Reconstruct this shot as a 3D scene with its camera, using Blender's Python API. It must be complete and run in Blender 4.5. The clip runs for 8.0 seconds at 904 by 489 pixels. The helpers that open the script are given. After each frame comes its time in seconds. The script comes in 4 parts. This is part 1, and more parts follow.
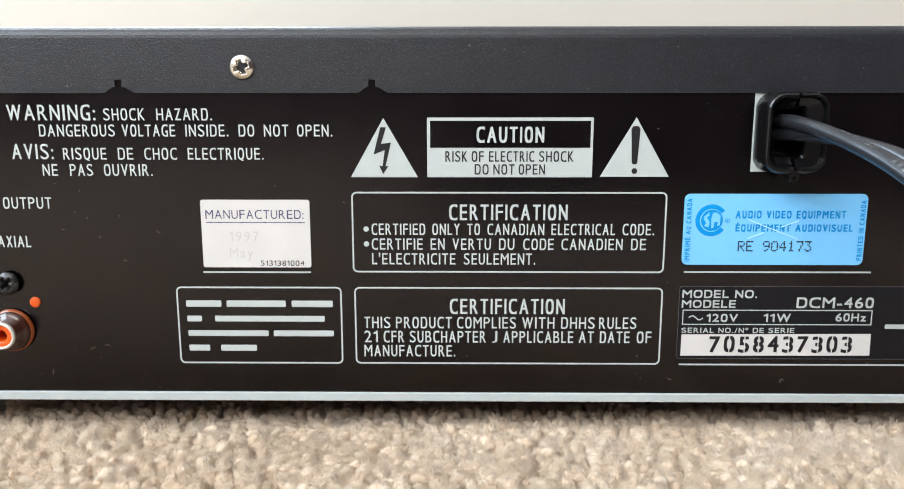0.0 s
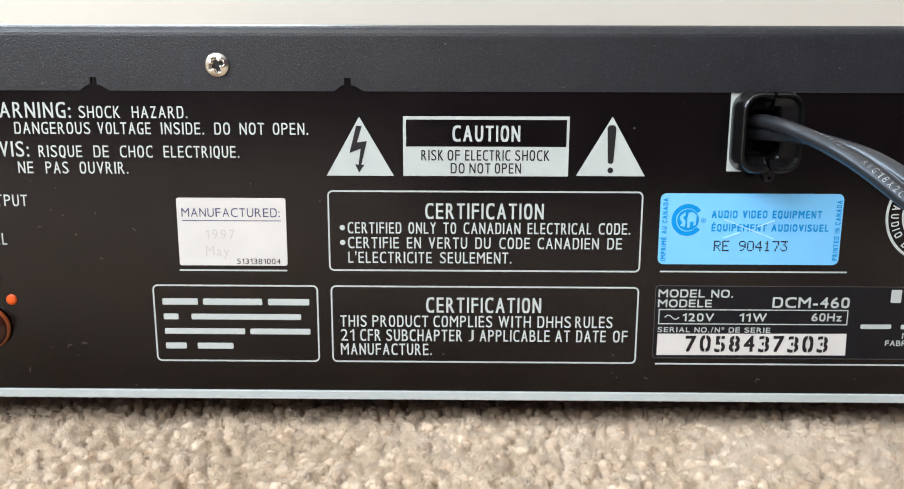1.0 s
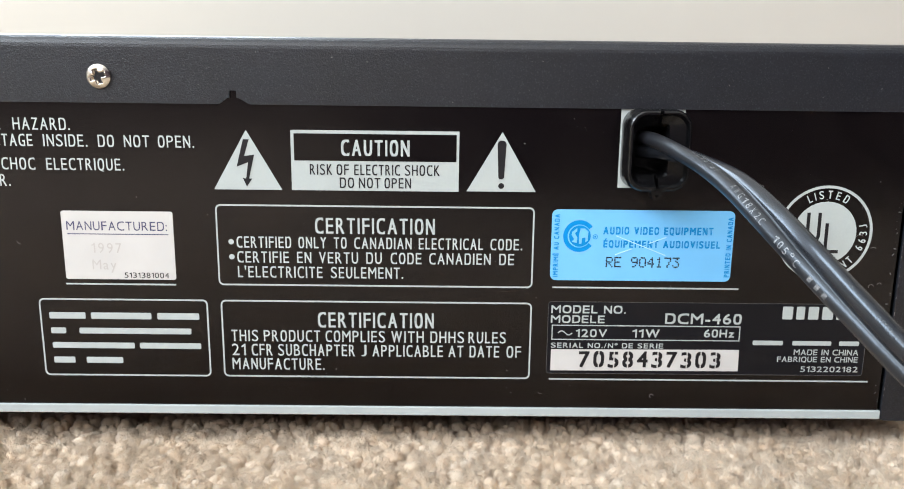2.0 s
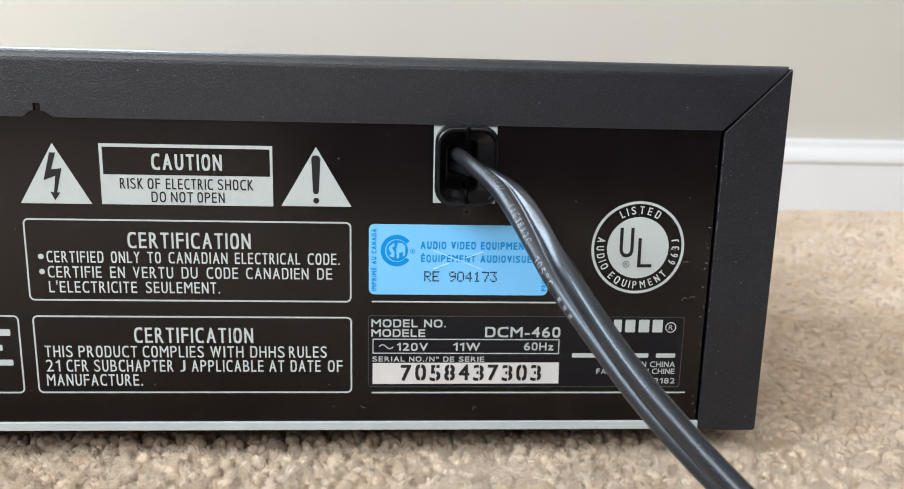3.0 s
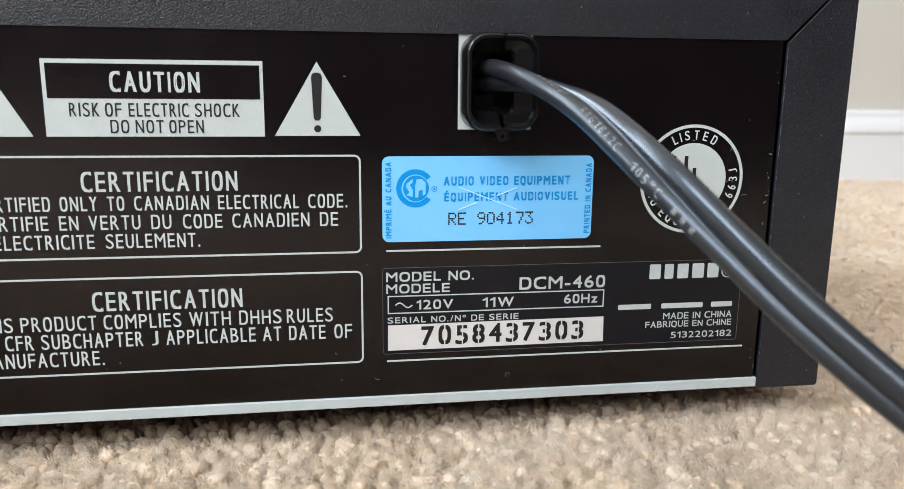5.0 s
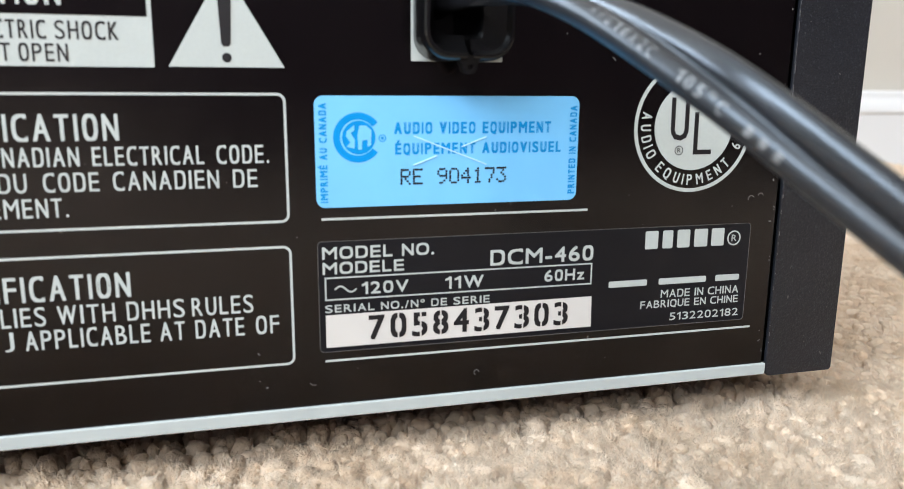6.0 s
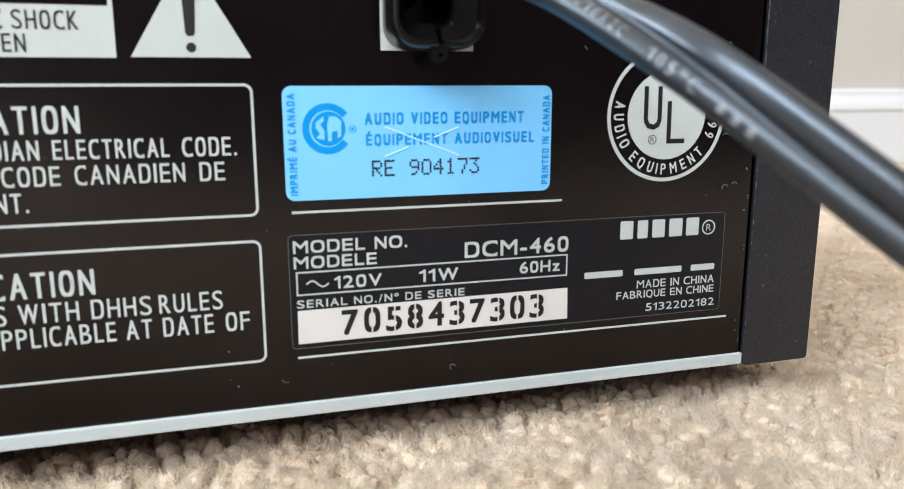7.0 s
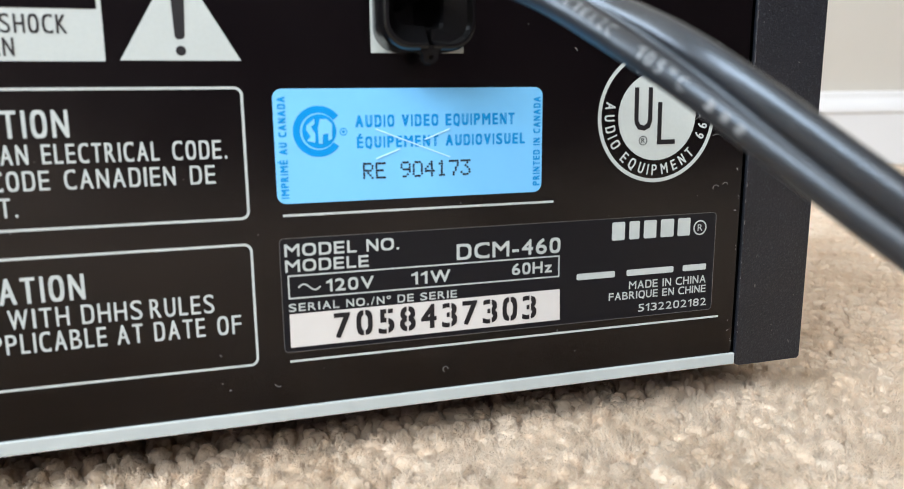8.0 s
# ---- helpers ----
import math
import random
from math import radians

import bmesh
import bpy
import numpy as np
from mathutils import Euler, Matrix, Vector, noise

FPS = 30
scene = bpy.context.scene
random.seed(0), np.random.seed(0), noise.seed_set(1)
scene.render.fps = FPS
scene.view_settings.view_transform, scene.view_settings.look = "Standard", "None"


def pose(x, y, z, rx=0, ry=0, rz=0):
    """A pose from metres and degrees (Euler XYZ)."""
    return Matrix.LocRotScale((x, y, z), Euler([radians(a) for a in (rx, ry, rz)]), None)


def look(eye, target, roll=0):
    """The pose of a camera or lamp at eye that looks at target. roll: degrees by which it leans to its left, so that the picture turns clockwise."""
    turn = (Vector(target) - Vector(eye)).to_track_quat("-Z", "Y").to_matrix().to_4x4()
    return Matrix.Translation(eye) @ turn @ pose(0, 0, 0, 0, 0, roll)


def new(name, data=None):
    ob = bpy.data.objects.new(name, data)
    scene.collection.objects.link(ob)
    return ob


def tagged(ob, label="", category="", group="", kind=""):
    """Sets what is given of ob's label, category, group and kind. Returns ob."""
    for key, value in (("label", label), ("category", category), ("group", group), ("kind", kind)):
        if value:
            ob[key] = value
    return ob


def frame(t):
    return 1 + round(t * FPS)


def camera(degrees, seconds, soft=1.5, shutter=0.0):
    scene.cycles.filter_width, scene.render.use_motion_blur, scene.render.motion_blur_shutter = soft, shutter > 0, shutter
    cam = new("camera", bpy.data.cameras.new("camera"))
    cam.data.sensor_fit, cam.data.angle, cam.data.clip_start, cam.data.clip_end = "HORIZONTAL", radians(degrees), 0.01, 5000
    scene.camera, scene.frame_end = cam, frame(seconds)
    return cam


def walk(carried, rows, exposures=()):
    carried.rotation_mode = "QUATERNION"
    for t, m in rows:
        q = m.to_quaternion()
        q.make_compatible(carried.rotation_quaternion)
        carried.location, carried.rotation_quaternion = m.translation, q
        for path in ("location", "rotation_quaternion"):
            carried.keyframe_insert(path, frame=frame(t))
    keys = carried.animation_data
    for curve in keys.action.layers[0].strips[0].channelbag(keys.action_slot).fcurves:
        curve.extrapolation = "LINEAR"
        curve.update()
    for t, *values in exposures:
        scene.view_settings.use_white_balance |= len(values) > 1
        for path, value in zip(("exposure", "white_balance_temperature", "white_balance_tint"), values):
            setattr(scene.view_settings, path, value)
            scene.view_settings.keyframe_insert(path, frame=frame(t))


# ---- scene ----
# camera and walk
cam = camera(60.5, 8.0, soft=0.85)
cam.data.dof.use_dof, cam.data.dof.focus_distance, cam.data.dof.aperture_fstop = True, 0.198, 22.0
ROWS = [
    (0.0, 0.0015, -0.2277, 0.0950, 79.69, 0.01, 0.66),
    (0.5, 0.0072, -0.2272, 0.0957, 79.34, -0.13, 0.73),
    (1.0, 0.0083, -0.2274, 0.0960, 79.35, -0.18, 0.62),
    (1.2, 0.0093, -0.2270, 0.0952, 79.45, -0.25, 0.46),
    (2.3, 0.0499, -0.2231, 0.1076, 78.09, -0.86, -1.12),
    (2.5, 0.0584, -0.2235, 0.1085, 78.20, -0.97, -1.80),
    (3.0, 0.0782, -0.2244, 0.1093, 78.36, -1.30, -3.23),
    (3.5, 0.0918, -0.2262, 0.1077, 78.48, -1.39, -3.84),
    (4.0, 0.0909, -0.2243, 0.1075, 78.27, -1.35, -4.70),
    (4.5, 0.0733, -0.2162, 0.0999, 78.35, -0.89, -5.83),
    (4.7, 0.0586, -0.2067, 0.0940, 78.36, -0.75, -6.77),
    (5.8, 0.0529, -0.1512, 0.0740, 77.95, -0.40, -14.27),
    (6.0, 0.0548, -0.1490, 0.0720, 77.99, -0.45, -14.79),
    (6.5, 0.0550, -0.1481, 0.0699, 78.18, -0.15, -15.99),
    (7.0, 0.0560, -0.1476, 0.0691, 78.34, 0.09, -16.60),
    (7.5, 0.0561, -0.1482, 0.0680, 78.89, 0.37, -17.07),
    (8.0, 0.0563, -0.1477, 0.0684, 78.74, 0.44, -17.16),
]
walk(cam, [(t, pose(x, y, z, rx, ry, rz)) for t, x, y, z, rx, ry, rz in ROWS], exposures=((0.0, 0.23), (1.2, 0.23), (2.5, 0.16), (3.2, 0.03), (4.5, 0.03), (5.8, 0.28), (8.0, 0.27)))

# world and lights
world = bpy.data.worlds.new("sky")
scene.world = world
world.use_nodes = True
sky = world.node_tree.nodes.new("ShaderNodeTexSky")
sky.sky_type, sky.sun_disc, sky.sun_elevation, sky.sun_rotation = "NISHITA", False, radians(40), radians(120)
world.node_tree.nodes["Background"].inputs["Strength"].default_value = 0.12
world.node_tree.links.new(sky.outputs[0], world.node_tree.nodes["Background"].inputs["Color"])

# room: x from WEST to EAST, y from SOUTH to NORTH
WEST, EAST, SOUTH, NORTH, FLOOR, CEIL = -1.7, 2.9, -2.0, 0.545, -0.016, 2.5
WINDOWS = {"west": (-1.9, 0.0, 0.85, 2.2), "south": (-1.6, 0.25, 1.0, 2.42), "north": (-1.64, -0.1, 0.35, 1.0)}


def window_light(name, m, w, h, watts, colour):
    lamp = bpy.data.lights.new(name, "AREA")
    lamp.shape, lamp.size, lamp.size_y, lamp.energy, lamp.color = "RECTANGLE", w, h, watts, colour
    ob = new(name, lamp)
    ob.matrix_world = m
    return ob


for where, watts, colour in (("west", 112, (0.80, 0.90, 1.0)), ("south", 60, (1.0, 0.975, 0.95)), ("north", 34, (0.78, 0.89, 1.0))):
    a0, a1, b0, b1 = WINDOWS[where]
    mid, high = (a0 + a1) / 2, (b0 + b1) / 2
    eye = {"west": (WEST - 0.06, mid, high), "south": (mid, SOUTH - 0.06, high), "north": (mid, NORTH + 0.06, high)}[where]
    aim = {"west": (0.0, mid, high), "south": (mid, 0.0, high), "north": (mid, 0.0, high)}[where]
    window_light(where + "_window_daylight", look(eye, aim), a1 - a0 - 0.12, b1 - b0 - 0.12, watts, colour)


# ---- materials ----
def material(name, colour, rough=0.5, metal=0.0, spec=0.5, tint=0.0, tint_scale=40.0, grain=0.0, grain_scale=1500.0, bump=0.0, bump_scale=1500.0, vary_rough=0.0):
    """A surface with stains at one scale, grain at a finer one, and relief (bump in metres)."""
    m = bpy.data.materials.new(name)
    m.use_nodes = True
    t = m.node_tree
    p = t.nodes["Principled BSDF"]
    p.inputs["Base Color"].default_value = (*colour, 1)
    p.inputs["Roughness"].default_value = rough
    p.inputs["Metallic"].default_value = metal
    p.inputs["Specular IOR Level"].default_value = spec
    co = t.nodes.new("ShaderNodeTexCoord")

    def noise_node(scale, detail=4.0):
        n = t.nodes.new("ShaderNodeTexNoise")
        n.inputs["Scale"].default_value, n.inputs["Detail"].default_value = scale, detail
        t.links.new(co.outputs["Object"], n.inputs["Vector"])
        return n.outputs["Fac"]

    def ranged(fac, lo, hi):
        r = t.nodes.new("ShaderNodeMapRange")
        r.inputs["From Min"].default_value, r.inputs["From Max"].default_value = 0.3, 0.7
        r.inputs["To Min"].default_value, r.inputs["To Max"].default_value = lo, hi
        t.links.new(fac, r.inputs["Value"])
        return r.outputs[0]

    colour_out = None
    for amount, scale in ((tint, tint_scale), (grain, grain_scale)):
        if amount:
            mix = t.nodes.new("ShaderNodeMix")
            mix.data_type, mix.blend_type = "RGBA", "MULTIPLY"
            mix.inputs["Factor"].default_value = 1.0
            if colour_out:
                t.links.new(colour_out, mix.inputs["A"])
            else:
                mix.inputs["A"].default_value = (*colour, 1)
            t.links.new(ranged(noise_node(scale), 1 - amount, 1 + amount), mix.inputs["B"])
            colour_out = mix.outputs["Result"]
    if colour_out:
        t.links.new(colour_out, p.inputs["Base Color"])
    if vary_rough:
        t.links.new(ranged(noise_node(tint_scale * 2.3), rough - vary_rough, rough + vary_rough), p.inputs["Roughness"])
    if bump:
        b = t.nodes.new("ShaderNodeBump")
        b.inputs["Strength"].default_value, b.inputs["Distance"].default_value = 1.0, bump
        t.links.new(noise_node(bump_scale, 3.0), b.inputs["Height"])
        t.links.new(b.outputs[0], p.inputs["Normal"])
    return m


PANEL = material("satin_black_panel_paint", (0.0012, 0.0009, 0.0011), 0.2, spec=0.38, tint=0.12, tint_scale=25, grain=0.1, bump=0.00001, bump_scale=2500, vary_rough=0.04)
PANEL.node_tree.nodes["Principled BSDF"].inputs["Specular Tint"].default_value = (1.0, 0.93, 0.95, 1)
COVER = material("textured_black_cover_paint", (0.0088, 0.0100, 0.0138), 0.33, spec=0.42, tint=0.2, tint_scale=70, grain=0.45, grain_scale=2000, bump=0.00017, bump_scale=2500)

def flecked(m, light, scale):
    """Sparse pale flecks mixed into the base colour, painting the glints of a rough finish."""
    t = m.node_tree
    p = t.nodes["Principled BSDF"]
    under = p.inputs["Base Color"].links[0].from_socket
    co = t.nodes.new("ShaderNodeTexCoord")
    n = t.nodes.new("ShaderNodeTexNoise")
    n.inputs["Scale"].default_value, n.inputs["Detail"].default_value = scale, 1.0
    t.links.new(co.outputs["Object"], n.inputs["Vector"])
    r = t.nodes.new("ShaderNodeMapRange")
    r.inputs["From Min"].default_value, r.inputs["From Max"].default_value = 0.60, 0.72
    t.links.new(n.outputs["Fac"], r.inputs["Value"])
    mix = t.nodes.new("ShaderNodeMix")
    mix.data_type = "RGBA"
    t.links.new(r.outputs[0], mix.inputs["Factor"])
    t.links.new(under, mix.inputs["A"])
    mix.inputs["B"].default_value = (*light, 1)
    t.links.new(mix.outputs["Result"], p.inputs["Base Color"])


flecked(COVER, (0.03, 0.033, 0.04), 2600)
EDGE = material("bare_cut_steel", (0.30, 0.30, 0.31), 0.35, 1.0)
LIP = material("pale_grey_lip_paint", (0.395, 0.44, 0.44), 0.4, tint=0.05, tint_scale=60, bump=0.00001)
PRINT = material("pale_grey_print", (0.395, 0.436, 0.43), 0.55, tint=0.02, tint_scale=90, grain=0.02)
WHITE_STICKER = material("white_paper_sticker", (0.535, 0.525, 0.51), 0.5, tint=0.03, tint_scale=80)
BLUE_STICKER = material("pale_blue_sticker", (0.152, 0.465, 0.80), 0.35, tint=0.03, tint_scale=60)
BLUE_INK = material("mid_blue_ink", (0.0, 0.225, 0.58), 0.5, spec=0.15)
BLACK_STICKER = material("black_film_sticker", (0.0055, 0.0055, 0.008), 0.30, spec=0.2, tint=0.1)
BLACK_INK = material("black_ink", (0.009, 0.008, 0.010), 0.5, spec=0.3)
INDIGO_INK = material("indigo_ink", (0.05, 0.05, 0.12), 0.5)
FADED_INK = material("faded_pinkish_ink", (0.45, 0.43, 0.41), 0.5)
CLEAR_EMBOSS = material("pressed_pale_crease", (0.40, 0.66, 0.88), 0.25)
CORD = material("dark_grey_cord_vinyl", (0.012, 0.013, 0.016), 0.25, spec=0.6, tint=0.15, tint_scale=90, grain=0.1, bump=0.00002, bump_scale=900)
CORD_MATT = material("dark_grey_dull_vinyl", (0.013, 0.0135, 0.016), 0.32, spec=0.55, tint=0.15, tint_scale=90, grain=0.15, bump=0.00002, bump_scale=900)
# the sky's blue sheen on the cord, put into the specular tint
for vinyl in (CORD, CORD_MATT):
    vinyl.node_tree.nodes["Principled BSDF"].inputs["Specular Tint"].default_value = (0.78, 0.89, 1.0, 1)
CORD_BAR = material("faint_cord_print", (0.11, 0.115, 0.12), 0.5, grain=0.5, grain_scale=2200)
CORD_PRINT = material("worn_white_cord_print", (0.17, 0.18, 0.19), 0.5, grain=0.6, grain_scale=2200)
NYLON = material("black_nylon", (0.0028, 0.0028, 0.0032), 0.24, spec=0.42, tint=0.2, tint_scale=120, bump=0.00003, bump_scale=700)
NICKEL = material("nickel_plated_steel", (0.62, 0.58, 0.52), 0.22, 1.0, tint=0.15, tint_scale=300)
BLACK_STEEL = material("blackened_steel", (0.03, 0.03, 0.03), 0.3, 0.6)
ORANGE = material("orange_plastic", (0.60, 0.078, 0.006), 0.3)
RED_DARK = material("dark_red_plastic", (0.20, 0.02, 0.008), 0.3)
RING = material("ivory_metal_ring", (0.58, 0.56, 0.51), 0.3, 0.2)
AMBER = material("amber_brown_plastic", (0.22, 0.05, 0.012), 0.18)
BROWN_PLASTIC = material("dark_brown_plastic", (0.036, 0.010, 0.005), 0.12)
RUBBER = material("black_rubber", (0.02, 0.02, 0.02), 0.7)
WALL = material("cream_wall_paint", (0.485, 0.456, 0.405), 0.75, tint=0.02, tint_scale=3, bump=0.0001, bump_scale=400)
# dark colour for unseen walls, set to keep the panel's reflections dark
DARK_WALL = material("dark_reflected_wall", (0.085, 0.055, 0.07), 0.75, tint=0.04, tint_scale=3, bump=0.0001, bump_scale=400)
TRIM = material("white_gloss_trim_paint", (0.66, 0.66, 0.66), 0.35, tint=0.02, tint_scale=8)
CEILING = material("white_ceiling_paint", (0.80, 0.80, 0.78), 0.85, bump=0.0002, bump_scale=300)
BACKING = material("carpet_backing", (0.45, 0.37, 0.285), 0.95, tint=0.1, grain=0.25, grain_scale=350, bump=0.0016, bump_scale=320)


def pile_material():
    m = bpy.data.materials.new("beige_carpet_yarn")
    m.use_nodes = True
    t = m.node_tree
    p = t.nodes["Principled BSDF"]
    p.inputs["Roughness"].default_value = 0.75
    p.inputs["Specular IOR Level"].default_value = 0.3
    p.inputs["Sheen Weight"].default_value = 0.4
    geo = t.nodes.new("ShaderNodeNewGeometry")
    ramp = t.nodes.new("ShaderNodeValToRGB")
    ramp.color_ramp.elements[0].color = (0.97, 0.81, 0.635, 1)
    ramp.color_ramp.elements[1].color = (0.99, 0.88, 0.735, 1)
    t.links.new(geo.outputs["Random Per Island"], ramp.inputs[0])
    co = t.nodes.new("ShaderNodeTexCoord")
    n = t.nodes.new("ShaderNodeTexNoise")
    n.inputs["Scale"].default_value, n.inputs["Detail"].default_value = 120, 4
    t.links.new(co.outputs["Object"], n.inputs["Vector"])
    r = t.nodes.new("ShaderNodeMapRange")
    r.inputs["From Min"].default_value, r.inputs["From Max"].default_value = 0.3, 0.7
    r.inputs["To Min"].default_value, r.inputs["To Max"].default_value = 0.94, 1.02
    t.links.new(n.outputs["Fac"], r.inputs["Value"])
    mix = t.nodes.new("ShaderNodeMix")
    mix.data_type, mix.blend_type = "RGBA", "MULTIPLY"
    mix.inputs["Factor"].default_value = 1.0
    t.links.new(ramp.outputs[0], mix.inputs["A"])
    t.links.new(r.outputs[0], mix.inputs["B"])
    # broad patches: the shading of pile brushed different ways, put into the colour
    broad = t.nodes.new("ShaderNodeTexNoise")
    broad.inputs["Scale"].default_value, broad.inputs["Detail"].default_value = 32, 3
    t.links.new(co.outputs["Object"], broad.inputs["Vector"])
    # range of that painted pile shading
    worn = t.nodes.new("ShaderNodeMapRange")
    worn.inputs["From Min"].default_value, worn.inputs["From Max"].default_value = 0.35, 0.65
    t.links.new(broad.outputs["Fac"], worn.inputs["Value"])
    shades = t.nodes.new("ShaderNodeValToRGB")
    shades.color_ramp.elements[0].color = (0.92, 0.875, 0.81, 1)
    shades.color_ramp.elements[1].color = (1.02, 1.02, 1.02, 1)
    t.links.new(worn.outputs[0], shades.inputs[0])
    brushed_tone = t.nodes.new("ShaderNodeMix")
    brushed_tone.data_type, brushed_tone.blend_type = "RGBA", "MULTIPLY"
    brushed_tone.inputs["Factor"].default_value = 1.0
    t.links.new(mix.outputs["Result"], brushed_tone.inputs["A"])
    t.links.new(shades.outputs[0], brushed_tone.inputs["B"])
    t.links.new(brushed_tone.outputs["Result"], p.inputs["Base Color"])
    fine = t.nodes.new("ShaderNodeTexNoise")
    fine.inputs["Scale"].default_value, fine.inputs["Detail"].default_value = 1900, 2
    t.links.new(co.outputs["Object"], fine.inputs["Vector"])
    relief_node = t.nodes.new("ShaderNodeBump")
    relief_node.inputs["Strength"].default_value, relief_node.inputs["Distance"].default_value = 1.0, 0.0005
    t.links.new(fine.outputs["Fac"], relief_node.inputs["Height"])
    t.links.new(relief_node.outputs[0], p.inputs["Normal"])
    thin = t.nodes.new("ShaderNodeBsdfTranslucent")
    t.links.new(brushed_tone.outputs["Result"], thin.inputs["Color"])
    blend = t.nodes.new("ShaderNodeMixShader")
    blend.inputs["Fac"].default_value = 0.46
    t.links.new(p.outputs[0], blend.inputs[1])
    t.links.new(thin.outputs[0], blend.inputs[2])
    t.links.new(blend.outputs[0], t.nodes["Material Output"].inputs["Surface"])
    return m


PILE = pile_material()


# ---- mesh helpers ----
def mesh_from(bm, name, mat, smooth=False):
    bmesh.ops.recalc_face_normals(bm, faces=bm.faces)
    me = bpy.data.meshes.new(name)
    bm.to_mesh(me)
    bm.free()
    me.materials.append(mat)
    if smooth:
        me.polygons.foreach_set("use_smooth", [True] * len(me.polygons))
    return me


def part(name, bm, mat, parent, label="", smooth=False):
    ob = new(name, mesh_from(bm, name, mat, smooth))
    ob.parent = parent
    return tagged(ob, label)


def box(bm, x0, x1, y0, y1, z0, z1, bevel=0.0, seg=2):
    made = bmesh.ops.create_cube(bm, size=1.0, matrix=Matrix.Translation(((x0 + x1) / 2, (y0 + y1) / 2, (z0 + z1) / 2)) @ Matrix.Diagonal((x1 - x0, y1 - y0, z1 - z0, 1)))
    if bevel:
        edges = {e for v in made["verts"] for e in v.link_edges}
        bmesh.ops.bevel(bm, geom=list(edges), offset=bevel, segments=seg, profile=0.5, affect="EDGES", clamp_overlap=True)
    return bm


def slab(bm, outline, y_front, y_back, bevel=0.0):
    """An outline in x and z, as a solid from y_front to y_back, with its front edges rounded."""
    front = [bm.verts.new((x, y_front, z)) for x, z in outline]
    back = [bm.verts.new((x, y_back, z)) for x, z in outline]
    face = bm.faces.new(front)
    bm.faces.new(list(reversed(back)))
    n = len(outline)
    for i in range(n):
        bm.faces.new((front[i], front[(i + 1) % n], back[(i + 1) % n], back[i]))
    if bevel:
        bmesh.ops.bevel(bm, geom=list(face.edges), offset=bevel, segments=3, profile=0.5, affect="EDGES")
    return bm


def rounded(x0, x1, z0, z1, r, n=6):
    """The outline of a rectangle with round corners, in x and z."""
    out = []
    for cx, cz, a0 in ((x1 - r, z1 - r, 0), (x0 + r, z1 - r, 90), (x0 + r, z0 + r, 180), (x1 - r, z0 + r, 270)):
        for i in range(n + 1):
            a = radians(a0 + 90 * i / n)
            out.append((cx + r * math.cos(a), cz + r * math.sin(a)))
    return out


def frame_line(bm, x0, x1, z0, z1, r, wide, y_front, y_back, n=6):
    """A printed frame: a rounded rectangle's line of that width."""
    outer = rounded(x0, x1, z0, z1, r, n)
    inner = rounded(x0 + wide, x1 - wide, z0 + wide, z1 - wide, max(r - wide, 1e-5), n)
    rings = [[bm.verts.new((x, y, z)) for x, z in o] for o, y in ((outer, y_back), (outer, y_front), (inner, y_front), (inner, y_back))]
    for a, b in zip(rings, rings[1:]):
        for i in range(len(a)):
            j = (i + 1) % len(a)
            bm.faces.new((a[i], a[j], b[j], b[i]))
    return bm


def lathe(bm, cx, cz, profile, n=40):
    """Turns (radius, y) round the axis through cx, cz that runs along y."""
    rings = []
    for r, y in profile:
        if r < 1e-6:
            rings.append([bm.verts.new((cx, y, cz))])
        else:
            rings.append([bm.verts.new((cx + r * math.cos(2 * math.pi * i / n), y, cz + r * math.sin(2 * math.pi * i / n))) for i in range(n)])
    for a, b in zip(rings, rings[1:]):
        for i in range(n):
            j = (i + 1) % n
            if len(a) == 1 and len(b) > 1:
                bm.faces.new((a[0], b[j], b[i]))
            elif len(b) == 1 and len(a) > 1:
                bm.faces.new((a[i], a[j], b[0]))
            elif len(a) > 1:
                bm.faces.new((a[i], a[j], b[j], b[i]))
    return bm


def glyphs(text):
    """A letter as points and faces, in the built-in font; baseline at y = 0, capitals CAP high."""
    cu = bpy.data.curves.new("lettering", "FONT")
    cu.body, cu.size, cu.resolution_u = text, 1.0, 4
    ob = new("lettering_source", cu)
    bpy.context.view_layer.update()
    me = bpy.data.meshes.new_from_object(ob.evaluated_get(bpy.context.evaluated_depsgraph_get()))
    co = np.empty(len(me.vertices) * 3)
    me.vertices.foreach_get("co", co)
    faces = [tuple(p.vertices) for p in me.polygons]
    bpy.data.objects.remove(ob)
    bpy.data.curves.remove(cu)
    bpy.data.meshes.remove(me)
    return co.reshape(-1, 3), faces


CAP = float(glyphs("H")[0][:, 1].max())
MM = 0.001
INK = -0.00006
STEM = 0.142
LETTERS = {}


